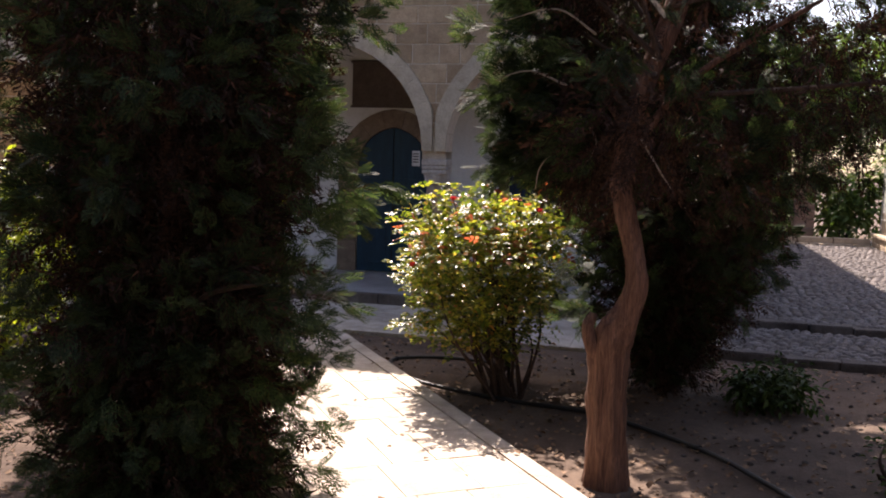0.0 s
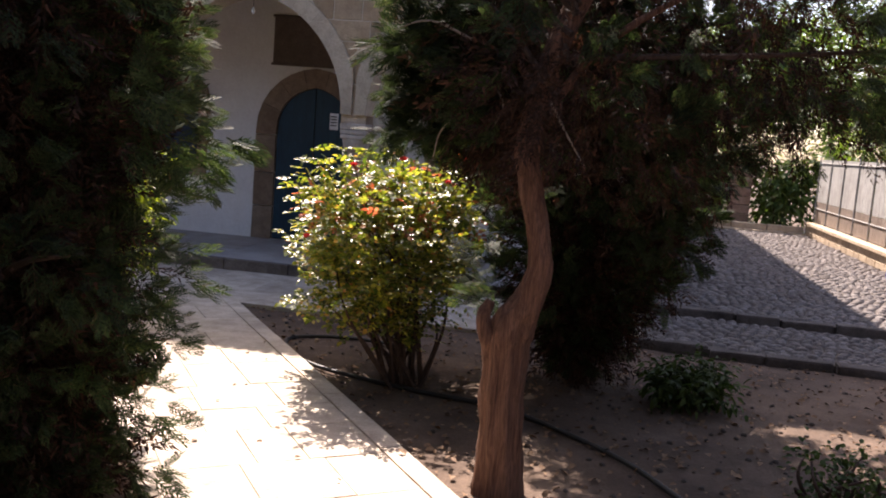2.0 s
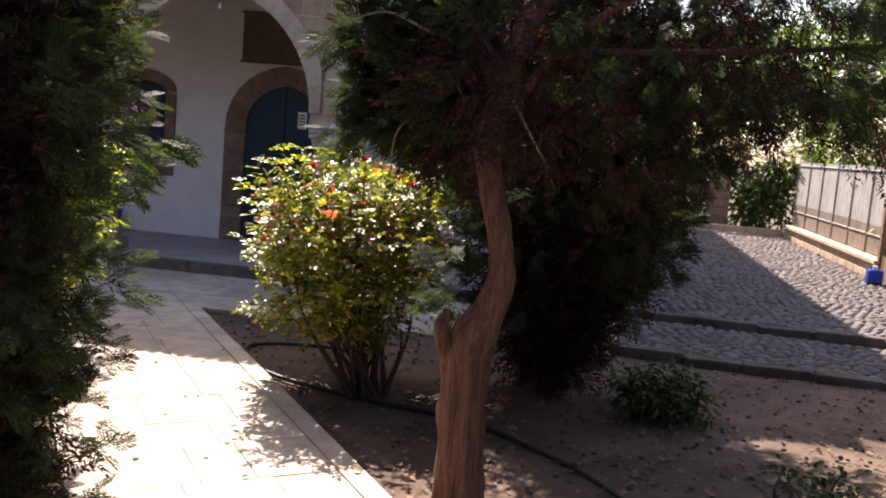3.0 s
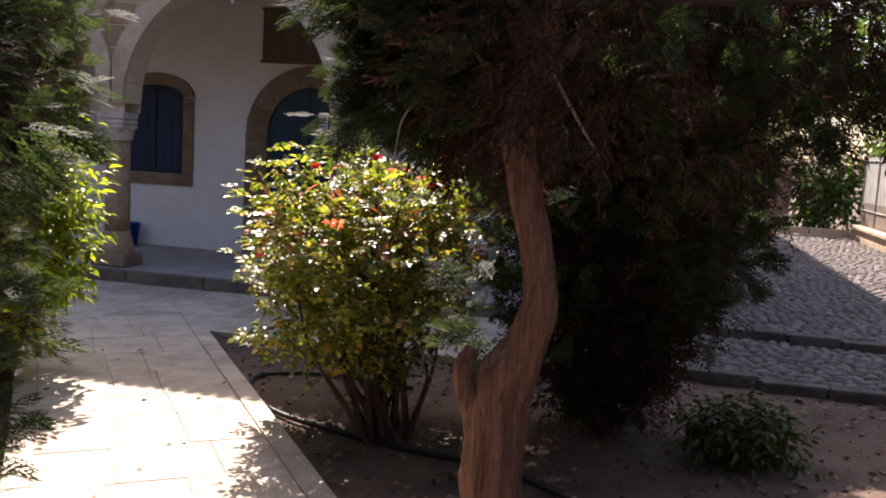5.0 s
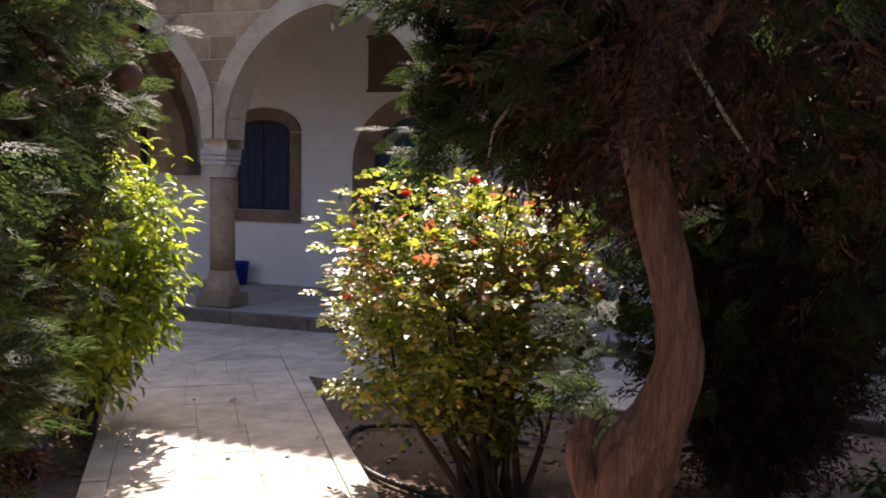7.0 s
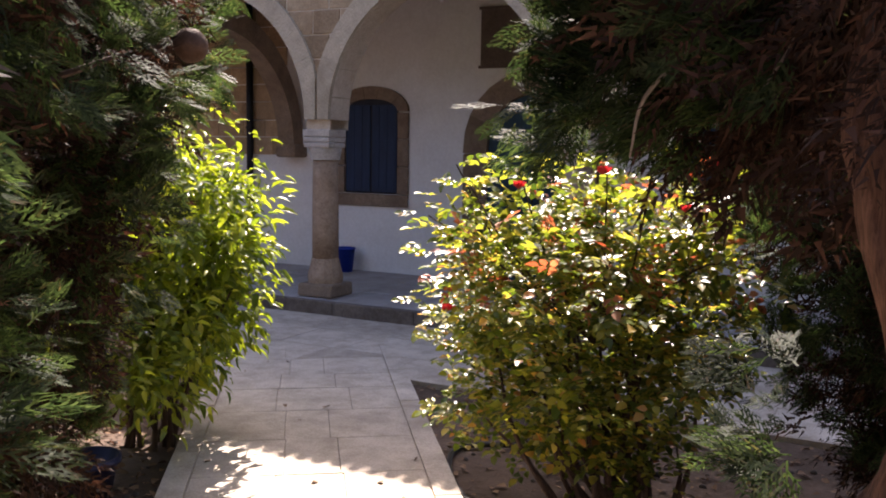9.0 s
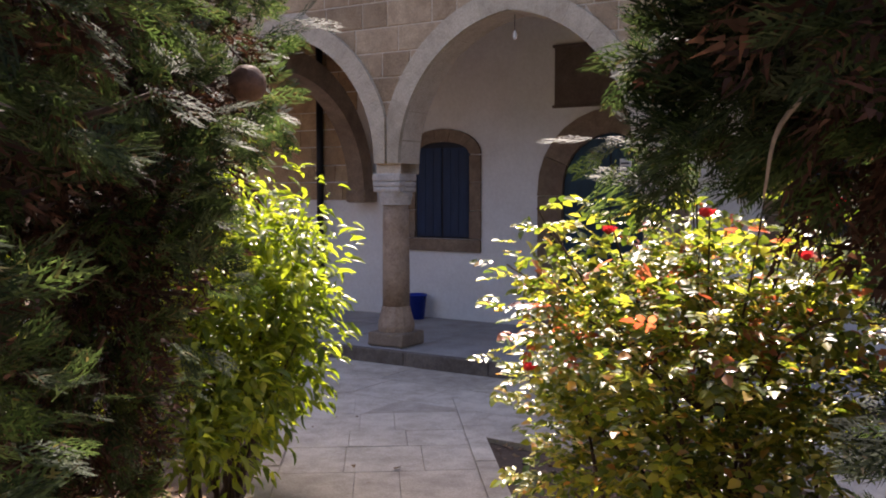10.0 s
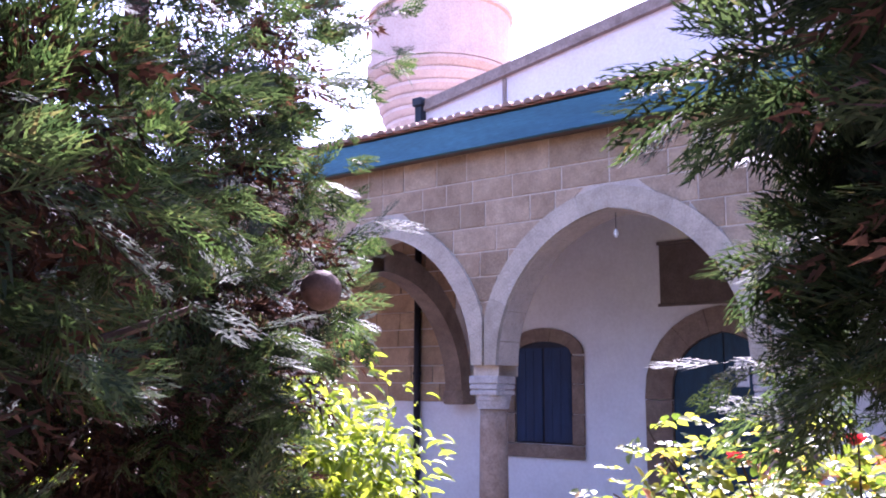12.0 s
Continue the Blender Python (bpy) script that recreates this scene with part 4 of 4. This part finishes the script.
PETAL = ([(0, 0, 0), (0.5, 0.45, 0.25), (0.9, 0.3, 0.55), (1.0, 0, 0.6), (0.9, -0.3, 0.55), (0.5, -0.45, 0.25)], [(0, 1, 5), (1, 2, 5), (2, 4, 5), (2, 3, 4)])
for x, y, z in ((3.97, -3.72, 1.43), (4.35, -3.72, 1.46), (3.39, -3.74, 0.90), (4.26, -3.72, 1.31), (3.66, -3.72, 1.37)):
    n = 16
    d = np.array([(math.cos(k * 2.4), math.sin(k * 2.4), 0.2 + 1.3 * k / n) for k in range(n)])
    spread("flower", *PETAL, np.array([(x, y, z)] * n), frames_along(d, rng, 0.2), np.linspace(0.036, 0.02, n), "petal", rose, "red rose flower")

lime, ltips, lrng = bush("lime_bush", "bright lime-green leafy shrub lit by the sun at the path", (1.55, -3.35, 0), (1.60, -3.30, 0.92), (0.42, 0.44, 0.68), 340, 18, 41, SLIM_LEAF, (0.05, 0.095), "lime", "bright lime-green slim leaves", 16, 0.085, lambda p: p[2] > 0.3 + 0.9 * max(0.0, p[0] - 1.62))
low = np.array((1.70, -3.74, 0.52)) + np.clip(lrng.normal(size=(80, 3)), -1.7, 1.7) * (0.17, 0.15, 0.13)
leafy("low_leaves", low, 15, lrng, SLIM_LEAF, (0.05, 0.09), "lime", lime, "green leaves near the soil", 0.08)
for k in range(6):
    q = smooth_line([(1.56, -3.38, 0.0), (1.62, -3.55, 0.28), tuple(low[k * 12])], 4)
    part("stem", tube(bmesh.new(), q, list(np.linspace(0.01, 0.004, len(q))), 6), "twig", lime)
bush("lime_bush", "bright green leafy shrub further back in the bed", (0.2, -4.1, 0), (0.2, -4.1, 0.85), (0.6, 0.6, 0.7), 240, 12, 43, SLIM_LEAF, (0.06, 0.11), "lime", "bright lime-green slim leaves", 12, 0.09)
bush("low_shrub", "small dark green low shrub on bare soil", (5.87, -3.15, 0), (5.87, -3.15, 0.12), (0.29, 0.25, 0.14), 120, 11, 47, SLIM_LEAF, (0.04, 0.08), "grass", "narrow dark green leaves", 14, 0.05, lambda p: p[2] > 0.02, "shrub")
bush("low_shrub", "small ragged green shrub growing in dry soil", (6.45, -4.75, 0), (6.45, -4.75, 0.13), (0.22, 0.22, 0.15), 60, 8, 48, ROSE_LEAF, (0.025, 0.045), "grass", "small olive leaves", 14, 0.06, lambda p: p[2] > 0.02, "shrub")

# leaf litter on the soil
rng = np.random.default_rng(5)
lp = []
while len(lp) < 5200:
    x, y = rng.uniform(-0.5, 8.5), rng.uniform(-7.5, -1.65)
    rel = Vector((x, y, 0)) - PA
    across = rel.dot(PN)
    if -0.02 < across < PATH_W + 0.0 and rng.uniform() > 0.035:
        continue
    z = 0.028 if 0 < across < PATH_W else ground_height(x, y) + 0.012
    lp.append((x, y, z))
d = rng.normal(size=(len(lp), 3)) * (1, 1, 0.18)
lit = spread("leaf_litter", *ROSE_LEAF, np.array(lp), frames_along(d, rng, 0.5), rng.uniform(0.02, 0.055, len(lp)), "litter")
tagged(lit, "dry brown fallen leaves strewn over soil and path", "leaf litter", "", "stuff")
gp = np.array([(x, y, ground_height(x, y)) for x, y in zip(rng.uniform(-0.2, 8.0, 900), rng.uniform(-6.5, -1.7, 900)) if not -0.1 < (Vector((x, y, 0)) - PA).dot(PN) < PATH_W + 0.1])
me_rock = bmesh.new()
bmesh.ops.create_icosphere(me_rock, subdivisions=1, radius=1)
sv = [tuple(v.co * random.uniform(0.75, 1.1)) for v in me_rock.verts]
sfc = [tuple(v.index for v in f.verts) for f in me_rock.faces]
me_rock.free()
tagged(spread("pebbles", sv, sfc, gp, frames_along(rng.normal(size=gp.shape), rng), rng.uniform(0.006, 0.022, len(gp)), "kerb"), "small stones scattered over the garden soil", "pebbles", "", "stuff")

# ---- hose, pot, ornament ----
hose = thing("garden_hose", "black irrigation hose lying along the bed", "hose")
hp = [(3.95, -2.6), (3.4, -2.52), (2.98, -2.68), (3.05, -3.02), (3.35, -3.38), (3.75, -3.56), (4.2, -3.70), (4.7, -3.84), (5.12, -4.14), (5.43, -4.5), (5.66, -4.85), (5.85, -5.25), (5.98, -5.9), (6.0, -6.8)]
pts = smooth_line([(x, y, ground_height(x, y) + 0.022) for x, y in hp], 6)
part("tube_body", tube(bmesh.new(), pts, [0.015] * len(pts), 8), "hose", hose, "", True)
for i in (12, 34, 52):
    p, q = pts[i], pts[i + 1]
    part("dripper", tube(bmesh.new(), [p, p.lerp(q, 0.3)], [0.021, 0.021], 8), "hose", hose)

pot = thing("plant_tub", "dark navy plastic tub on the soil beside the path", "tub", (1.80, -4.05, -0.02))
part("body", lathe(bmesh.new(), [(0.10, 0), (0.13, 0.15), (0.145, 0.15), (0.145, 0.175), (0.128, 0.175), (0.11, 0.06), (0.001, 0.05)], 24), "navy", pot, "", True)
part("soil_fill", lathe(bmesh.new(), [(0.12, 0.11), (0.06, 0.13), (0.001, 0.13)], 16), "soil", pot)

ball = thing("hanging_globe", "round brown globe hanging among the conifer foliage", "ornament", (2.785, -4.436, 1.834))
bm = bmesh.new()
bmesh.ops.create_icosphere(bm, subdivisions=3, radius=0.057)
for v in bm.verts:
    v.co *= 1 + 0.07 * noise.noise(v.co * 25)
part("globe", bm, "brownball", ball, "", True)
part("cord", tube(bmesh.new(), [(0, 0, 0.05), (-0.12, -0.06, 0.2)], [0.003, 0.003], 5), "twig", ball)

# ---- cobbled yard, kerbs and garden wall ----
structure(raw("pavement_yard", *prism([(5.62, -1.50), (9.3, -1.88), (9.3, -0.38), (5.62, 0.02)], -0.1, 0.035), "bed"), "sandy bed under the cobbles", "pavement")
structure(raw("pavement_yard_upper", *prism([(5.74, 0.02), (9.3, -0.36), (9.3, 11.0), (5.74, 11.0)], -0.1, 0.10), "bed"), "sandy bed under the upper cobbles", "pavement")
for name, y, z0, z1 in (("kerb_lower", -1.55, -0.06, 0.055), ("kerb_upper", -0.05, 0.0, 0.13)):
    k = thing(name.split("_")[0], "row of rough dark kerb stones across the cobbles", "kerb")
    x = 5.5
    while x < 9.25:
        ln = random.uniform(0.38, 0.7)
        yk = y - 0.10 * (x - 5.5)
        boxed("kerb_stone", (x, yk + random.uniform(-0.015, 0.015), z0), (min(x + ln - 0.02, 9.28), yk + 0.12, z1 + random.uniform(-0.015, 0.012)), "kerb", k, 0.02, jitter=0.008)
        x += ln
edge = thing("kerb", "pale stone edging strip beside the cobbles", "kerb")
for i in range(3):
    boxed("edge_stone", (5.50, -1.40 + i * 0.58, -0.05), (5.62, -0.85 + i * 0.58, 0.06), "pale", edge, 0.012, jitter=0.004)

gw = thing("garden_wall", "low sandstone garden wall along the cobbles", "wall")
boxed("core", (9.34, 4.7, -0.1), (9.58, 11.2, 0.33), "mortar", gw, 0)
for row in range(3):
    y = 4.7 + 0.15 * (row % 2)
    while y < 11.1:
        ln = random.uniform(0.3, 0.55)
        boxed("stone", (9.325, y, -0.02 + row * 0.118), (9.36, min(11.2, y + ln - 0.015), 0.09 + row * 0.118), "gardenwall", gw, 0.01)
        y += ln
boxed("coping", (9.28, 4.68, 0.33), (9.62, 11.2, 0.40), "gardenwall", gw, 0.015)
fence = thing("fence", "grey sheet and wire fence standing on the garden wall", "fence")
for i in range(7):
    y = 4.8 + i * 1.05
    part("post", tube(bmesh.new(), [(9.45, y, 0.40), (9.45, y, 1.78)], [0.011, 0.011], 8), "fence_grey", fence)
    if i < 6:
        for j in range(5):
            boxed("sheet", (9.465, y + 0.03 + j * 0.2, 0.42), (9.475, y + 0.222 + j * 0.2, 0.84), "fence", fence, 0, "brownish lower sheet")
            boxed("mesh_sheet", (9.465, y + 0.03 + j * 0.2, 0.846), (9.475, y + 0.222 + j * 0.2, 1.72), "fence_grey", fence, 0, "pale grey mesh sheet")
for z in (0.7, 1.65):
    part("rail", tube(bmesh.new(), [(9.455, 4.8, z), (9.455, 11.1, z)], [0.011, 0.011], 6), "fence_grey", fence)
gate = thing("wooden_gate", "weathered brown timber gate beside the wall", "gate")
for i in range(6):
    boxed("board", (9.36, 3.9 + i * 0.13, 0.06), (9.39, 4.02 + i * 0.13, 0.46 + 0.02 * (i % 2)), "wood", gate, 0.006)
for y in (3.84, 4.66):
    boxed("post", (9.33, y, -0.02), (9.42, y + 0.09, 1.5), "wood", gate, 0.008)
can = thing("canister", "blue plastic canister with white cap on the ground", "canister", (9.15, 4.15, 0.12))
boxed("body", (-0.1, -0.08, 0), (0.1, 0.08, 0.2), "blueplastic", can, 0.03)
part("cap", lathe(bmesh.new(), [(0.035, 0.2), (0.035, 0.25)], 12), "whiteplastic", can, "white cap")
boxed("handle", (-0.06, -0.012, 0.2), (-0.04, 0.012, 0.24), "blueplastic", can, 0.004)

fw = thing("end_wall", "low pale stone wall closing the cobbled yard", "wall")
for row in range(2):
    x = 6.0 - 0.2 * row
    while x < 9.3:
        ln = random.uniform(0.5, 0.9)
        boxed("stone", (x, 11.02 + 0.22 * row, 0.02 + row * 0.12), (min(9.32, x + ln - 0.02), 11.4 + 0.1 * row, 0.14 + row * 0.12), "gardenwall", fw, 0.015, jitter=0.006)
        x += ln
shed = thing("brick_pillar", "reddish stone pillar among bushes at the yard end", "pillar", (8.05, 12.3, 0))
for i in range(8):
    boxed("block", (-0.22, -0.2, i * 0.2), (0.22, 0.2, i * 0.2 + 0.185), "tile", shed, 0.012, jitter=0.008)


def far_bush(at, size, seed, material, label, tips=90):
    return bush("garden_bush", label, (at[0], at[1], 0), (at[0], at[1], at[2]), size, tips, 16, seed, SLIM_LEAF, (0.14, 0.26), material, "light green leaves", 6, 0.2)


far_bush((9.0, 12.6, 0.9), (0.7, 0.6, 0.8), 61, "farleaf", "pale green spiky bush at the yard end")
far_bush((7.3, 12.8, 1.1), (0.7, 0.6, 0.9), 62, "farleaf", "pale green bush behind the low wall")
far_bush((10.4, 12.0, 1.4), (0.9, 0.9, 1.2), 63, "farleaf", "light green bush behind the fence")
far_bush((10.6, 5.6, 1.1), (0.8, 0.9, 0.9), 64, "yellowleaf", "yellow-green bush behind the fence", 120)


def broad_tree(at, height, radius, seed, label):
    rng = np.random.default_rng(seed)
    t = thing("garden_tree", label, "tree")
    q = smooth_line([(at[0], at[1], -0.1), (at[0] + 0.1, at[1], height * 0.35), (at[0], at[1], height * 0.8)], 5)
    part("trunk", tube(bmesh.new(), q, list(np.linspace(0.16, 0.05, len(q))), 10, 0.2), "bark", t, "", True)
    cl = []
    for k in range(170):
        v = rng.normal(size=3)
        v *= rng.uniform(0.3, 1.0) ** 0.5 / np.linalg.norm(v)
        cl.append((at[0] + v[0] * radius, at[1] + v[1] * radius, height * 0.68 + v[2] * radius * 0.75, 0.3))
    limbs(t, (at[0], at[1], height * 0.25), (at[0], at[1], height * 0.8), cl, rng, 22, 0.05, "limb")
    leafy("crown", [c[:3] for c in cl], 34, rng, SLIM_LEAF, (0.14, 0.26), "farleaf", t, "light green airy crown", 0.28)


broad_tree((8.0, 16.2), 5.5, 2.0, 71, "broadleaf tree behind the cobbled yard")
broad_tree((11.0, 16.5), 6.0, 2.3, 72, "tall broadleaf tree behind the yard")
broad_tree((12.8, 10.0), 5.0, 2.0, 73, "broadleaf tree behind the fence")

# ---- pieces of the setting ----
# path slabs: rows across the path, and two border strips
def slab(poly, parent, material, z1, name="slab", z0=-0.03):
    v, f = prism(poly, z0, z1, 0.0035)
    return raw(name, v, f, material, parent)


rs = random.Random(11)
u = 0.0
while u < 9.0:
    ln = rs.uniform(0.34, 0.52)
    cuts = sorted([0.0] + [rs.uniform(0.26, 0.42), rs.uniform(0.58, 0.76)] + [1.0])
    inner = PATH_W - 2 * BORDER
    for a, b in zip(cuts, cuts[1:]):
        n0, n1 = BORDER + a * inner + 0.002, BORDER + b * inner - 0.002
        j = lambda: rs.uniform(-0.003, 0.003)
        if on_path(u + ln, n0)[1] > -1.72:
            continue
        slab([on_path(u + 0.002 + j(), n0), on_path(u + ln - 0.002 + j(), n0), on_path(u + ln - 0.002 + j(), n1), on_path(u + 0.002 + j(), n1)], pavement, "slab", 0.021 + rs.uniform(-0.002, 0.002))
    u += ln
for side in (0, 1):
    u = 0.0
    while u < 9.0:
        ln = rs.uniform(0.6, 1.0)
        n0 = 0.0 if side == 0 else PATH_W - BORDER + 0.004
        slab([on_path(u + 0.003, n0), on_path(u + ln - 0.004, n0), on_path(u + ln - 0.004, n0 + BORDER - 0.004), on_path(u + 0.003, n0 + BORDER - 0.004)], pavement, "slab", 0.026 + rs.uniform(-0.004, 0.004), "border_stone")
        u += ln
# strip of paving along the step
y = -0.125
for depth in (0.52, 0.54, 0.53):
    x = -4.9
    while x < 5.5:
        ln = rs.uniform(0.5, 0.85)
        slab([(x + 0.004, y - depth + 0.004), (min(5.52, x + ln) - 0.004, y - depth + 0.004), (min(5.52, x + ln) - 0.004, y - 0.004), (x + 0.004, y - 0.004)], pavement, "slab", 0.016 + rs.uniform(-0.003, 0.003))
        x += ln
    y -= depth
# portico step stones, a front strip with riser shade in its colour, and floor slabs
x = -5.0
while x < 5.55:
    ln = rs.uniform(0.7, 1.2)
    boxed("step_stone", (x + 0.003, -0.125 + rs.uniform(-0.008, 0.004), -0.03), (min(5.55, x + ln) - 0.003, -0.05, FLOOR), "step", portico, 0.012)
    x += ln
y = -0.046
for depth in (0.63, 0.63, 0.64):
    x = -5.0
    while x < 5.5:
        ln = rs.uniform(0.7, 1.1)
        slab([(x + 0.003, y + 0.003), (min(5.55, x + ln) - 0.003, y + 0.003), (min(5.55, x + ln) - 0.003, min(W - 0.002, y + depth) - 0.003), (x + 0.003, min(W - 0.002, y + depth) - 0.003)], portico, "portico_floor", FLOOR - 0.004 + rs.uniform(-0.002, 0.002), "floor_slab", 0.1)
        x += ln
    y += depth

# coursed stones of the arcade wall, cut to the arches
course_z = [IMPOST + 0.004]
while course_z[-1] < TOP - 0.1:
    course_z.append(min(TOP, course_z[-1] + rs.uniform(0.185, 0.235)))
course_z[-1] = TOP
G = RING - 0.045
for row, (z0, z1) in enumerate(zip(course_z, course_z[1:])):
    marks = sorted(set([X0, X1] + CENTRES))
    for ma, mb in zip(marks, marks[1:]):
        x = ma - (0.12 if row % 2 and ma in CENTRES else 0.0)
        x = max(x, ma)
        while x < mb - 0.01:
            ln = rs.uniform(0.22, 0.5)
            a, b = x, min(mb, x + ln)
            if mb - b < 0.1:
                b = mb
            x = b
            lo0, lo1, hi0, hi1 = a, b, a, b
            for c in CENTRES:
                w0, w1 = arch_half(z0, G), arch_half(z1, G)
                if z1 <= SPRING + 0.1 and abs((a + b) / 2 - c) < A_HALF:
                    lo0, lo1, hi0, hi1 = 1, 0, 1, 0
                elif (a + b) / 2 >= c:
                    lo0, hi0 = max(lo0, c + w0), max(hi0, c + w1)
                else:
                    lo1, hi1 = min(lo1, c - w0), min(hi1, c - w1)
            if hi1 - hi0 < 0.03:
                continue
            if lo1 < lo0 - 0.25:
                continue
            if lo1 - lo0 < 0.012:
                lo0 = lo1 = (min(max(lo0, hi0), hi1) + min(max(lo1, hi0), hi1)) / 2
                lo0, lo1 = lo0 - 0.006, lo1 + 0.006
            g, fy = 0.006, Y0 - rs.uniform(0.004, 0.010)
            q = [(lo0 + g, z0 + g), (lo1 - g, z0 + g), (hi1 - g, z1 - g), (hi0 + g, z1 - g)]
            cx, cz = sum(p[0] for p in q) / 4, sum(p[1] for p in q) / 4
            front = [(cx + (p[0] - cx) * 0.97, fy, cz + (p[1] - cz) * 0.95) for p in q]
            v = front + [(p[0], Y0 + 0.002, p[1]) for p in q] + [(p[0], fy + 0.003, p[1]) for p in q]
            raw("stone", v, [(0, 1, 2, 3)] + [(i, 8 + i, 8 + (i + 1) % 4, (i + 1) % 4) for i in range(4)] + [(8 + i, 4 + i, 4 + (i + 1) % 4, 8 + (i + 1) % 4) for i in range(4)], "ashlar", arcade)

# arch rings
for c in CENTRES:
    r_in, r_out = A_HALF + A_OFF, A_HALF + A_OFF + RING
    a_in, a_out = math.acos(A_OFF / r_in), math.acos(A_OFF / r_out)
    for s in (-1, 1):
        n = 7
        for k in range(n):
            v = []
            for t in np.linspace(k / n, (k + 1) / n, 4):
                for r, am in ((r_in, a_in), (r_out, a_out)):
                    a = am * t
                    px, pz = s * (r * math.cos(a) - A_OFF), SPRING + r * math.sin(a)
                    px = c + max(-1.176, min(1.176, px))
                    v += [(px, Y0 - 0.045, pz), (px, Y1 + 0.012, pz)]
            f = []
            for i in range(3):
                p, q = 4 * i, 4 * i + 4
                f += [(p, p + 2, q + 2, q), (p + 1, q + 1, q + 3, p + 3), (p, q, q + 1, p + 1), (p + 2, p + 3, q + 3, q + 2)]
            f += [(0, 1, 3, 2), (12, 14, 15, 13)]
            m = sum((Vector(q) for q in v), Vector()) / len(v)
            v = [tuple(m + (Vector(q) - m) * 0.994) for q in v]
            raw("voussoir", v, f, "pale", arcade)

# bare stone face on the back wall past the corbel
z = 1.40
while z < 3.3:
    h = rs.uniform(0.19, 0.24)
    x = -5.0
    while x < -1.56:
        ln = rs.uniform(0.3, 0.55)
        b = min(-1.55, x + ln)
        if -1.55 - b < 0.1:
            b = -1.55
        boxed("stone", (x + 0.006, W - rs.uniform(0.012, 0.02), z + 0.006), (b - 0.006, W + 0.01, min(3.35, z + h) - 0.006), "ashlar", wall_back, 0)
        x = b
    z += h

# brick face of the minaret's tower
bw = 2 * math.pi / 22
bv, bf = [], []
for zi, (za, zb) in enumerate(((4.9, 5.06), (5.07, 5.23), (5.24, 5.40), (5.41, 5.57), (5.58, 5.74))):
    for i in range(22):
        a0, a1 = (i + 0.5 * (zi % 2)) * bw + 0.012, (i + 1 + 0.5 * (zi % 2)) * bw - 0.012
        v = []
        for r in (0.80, 0.885):
            for a in (a0, a1):
                v += [(r * math.cos(a), r * math.sin(a), za), (r * math.cos(a), r * math.sin(a), zb)]
        raw("brick", v, [(4, 6, 7, 5), (0, 4, 5, 1), (2, 3, 7, 6), (1, 5, 7, 3), (0, 2, 6, 4)], "pink", minaret)

# cobbles
def cobble_mesh(seed):
    r = random.Random(seed)
    n = 6
    lo = [(math.cos(2 * math.pi * k / n) * r.uniform(0.85, 1.1), math.sin(2 * math.pi * k / n) * r.uniform(0.85, 1.1)) for k in range(n)]
    v = [(x, y, -0.4) for x, y in lo] + [(x * 0.82, y * 0.82, 0.35) for x, y in lo] + [(0.05, 0, 0.55)]
    f = [(k, (k + 1) % n, n + (k + 1) % n, n + k) for k in range(n)] + [(n + k, n + (k + 1) % n, 2 * n) for k in range(n)]
    return v, f


near_meshes = []
for s in range(6):
    v, f = cobble_mesh(s)
    me = bpy.data.meshes.new("cobble")
    me.from_pydata(v, [], f)
    me.polygons.foreach_set("use_smooth", [True] * len(f))
    near_meshes.append(me)
yard = bpy.data.objects["pavement_yard"]
count, far = 0, []
y = -2.0
while y < 10.95:
    x = 5.68 + rs.uniform(0, 0.05)
    while x < 9.25:
        w = rs.uniform(0.075, 0.13)
        low, upp = -1.55 - 0.10 * (x - 5.5), -0.05 - 0.10 * (x - 5.5)
        base = 0.035 if y < upp + 0.06 else 0.10
        if y < low + 0.16 or upp - 0.05 < y < upp + 0.17:
            x += w + 0.006
            continue
        if count < 300 and y < 0.2:
            o = linked("cobble", near_meshes[rs.randrange(6)], "cobble", yard)
            o.location, o.scale, o.rotation_euler = (x + w / 2, y, base + 0.004), (w * 0.5, 0.043, 0.045 * rs.uniform(0.6, 1.2)), (0, 0, rs.uniform(-0.3, 0.3))
            count += 1
        else:
            far.append((x + w / 2, y + rs.uniform(-0.008, 0.008), base + 0.004, w))
        x += w + 0.006
    y += 0.09
v0, f0 = cobble_mesh(9)
v0, f0 = np.array(v0), [q if len(q) == 3 else q for q in f0]
tri = []
for q in f0:
    tri += [q] if len(q) == 3 else [(q[0], q[1], q[2]), (q[0], q[2], q[3])]
fr = np.array(far)
rot = np.zeros((len(fr), 3, 3))
rot[:, 0, 0], rot[:, 1, 1], rot[:, 2, 2] = fr[:, 3] * 0.5, 0.043, 0.045 * np.random.default_rng(2).uniform(0.6, 1.3, len(fr))
tagged(spread("cobbles", v0, tri, fr[:, :3], rot, np.ones(len(fr)), "cobble_far"), "field of small grey river cobbles", "cobbles", "", "stuff")
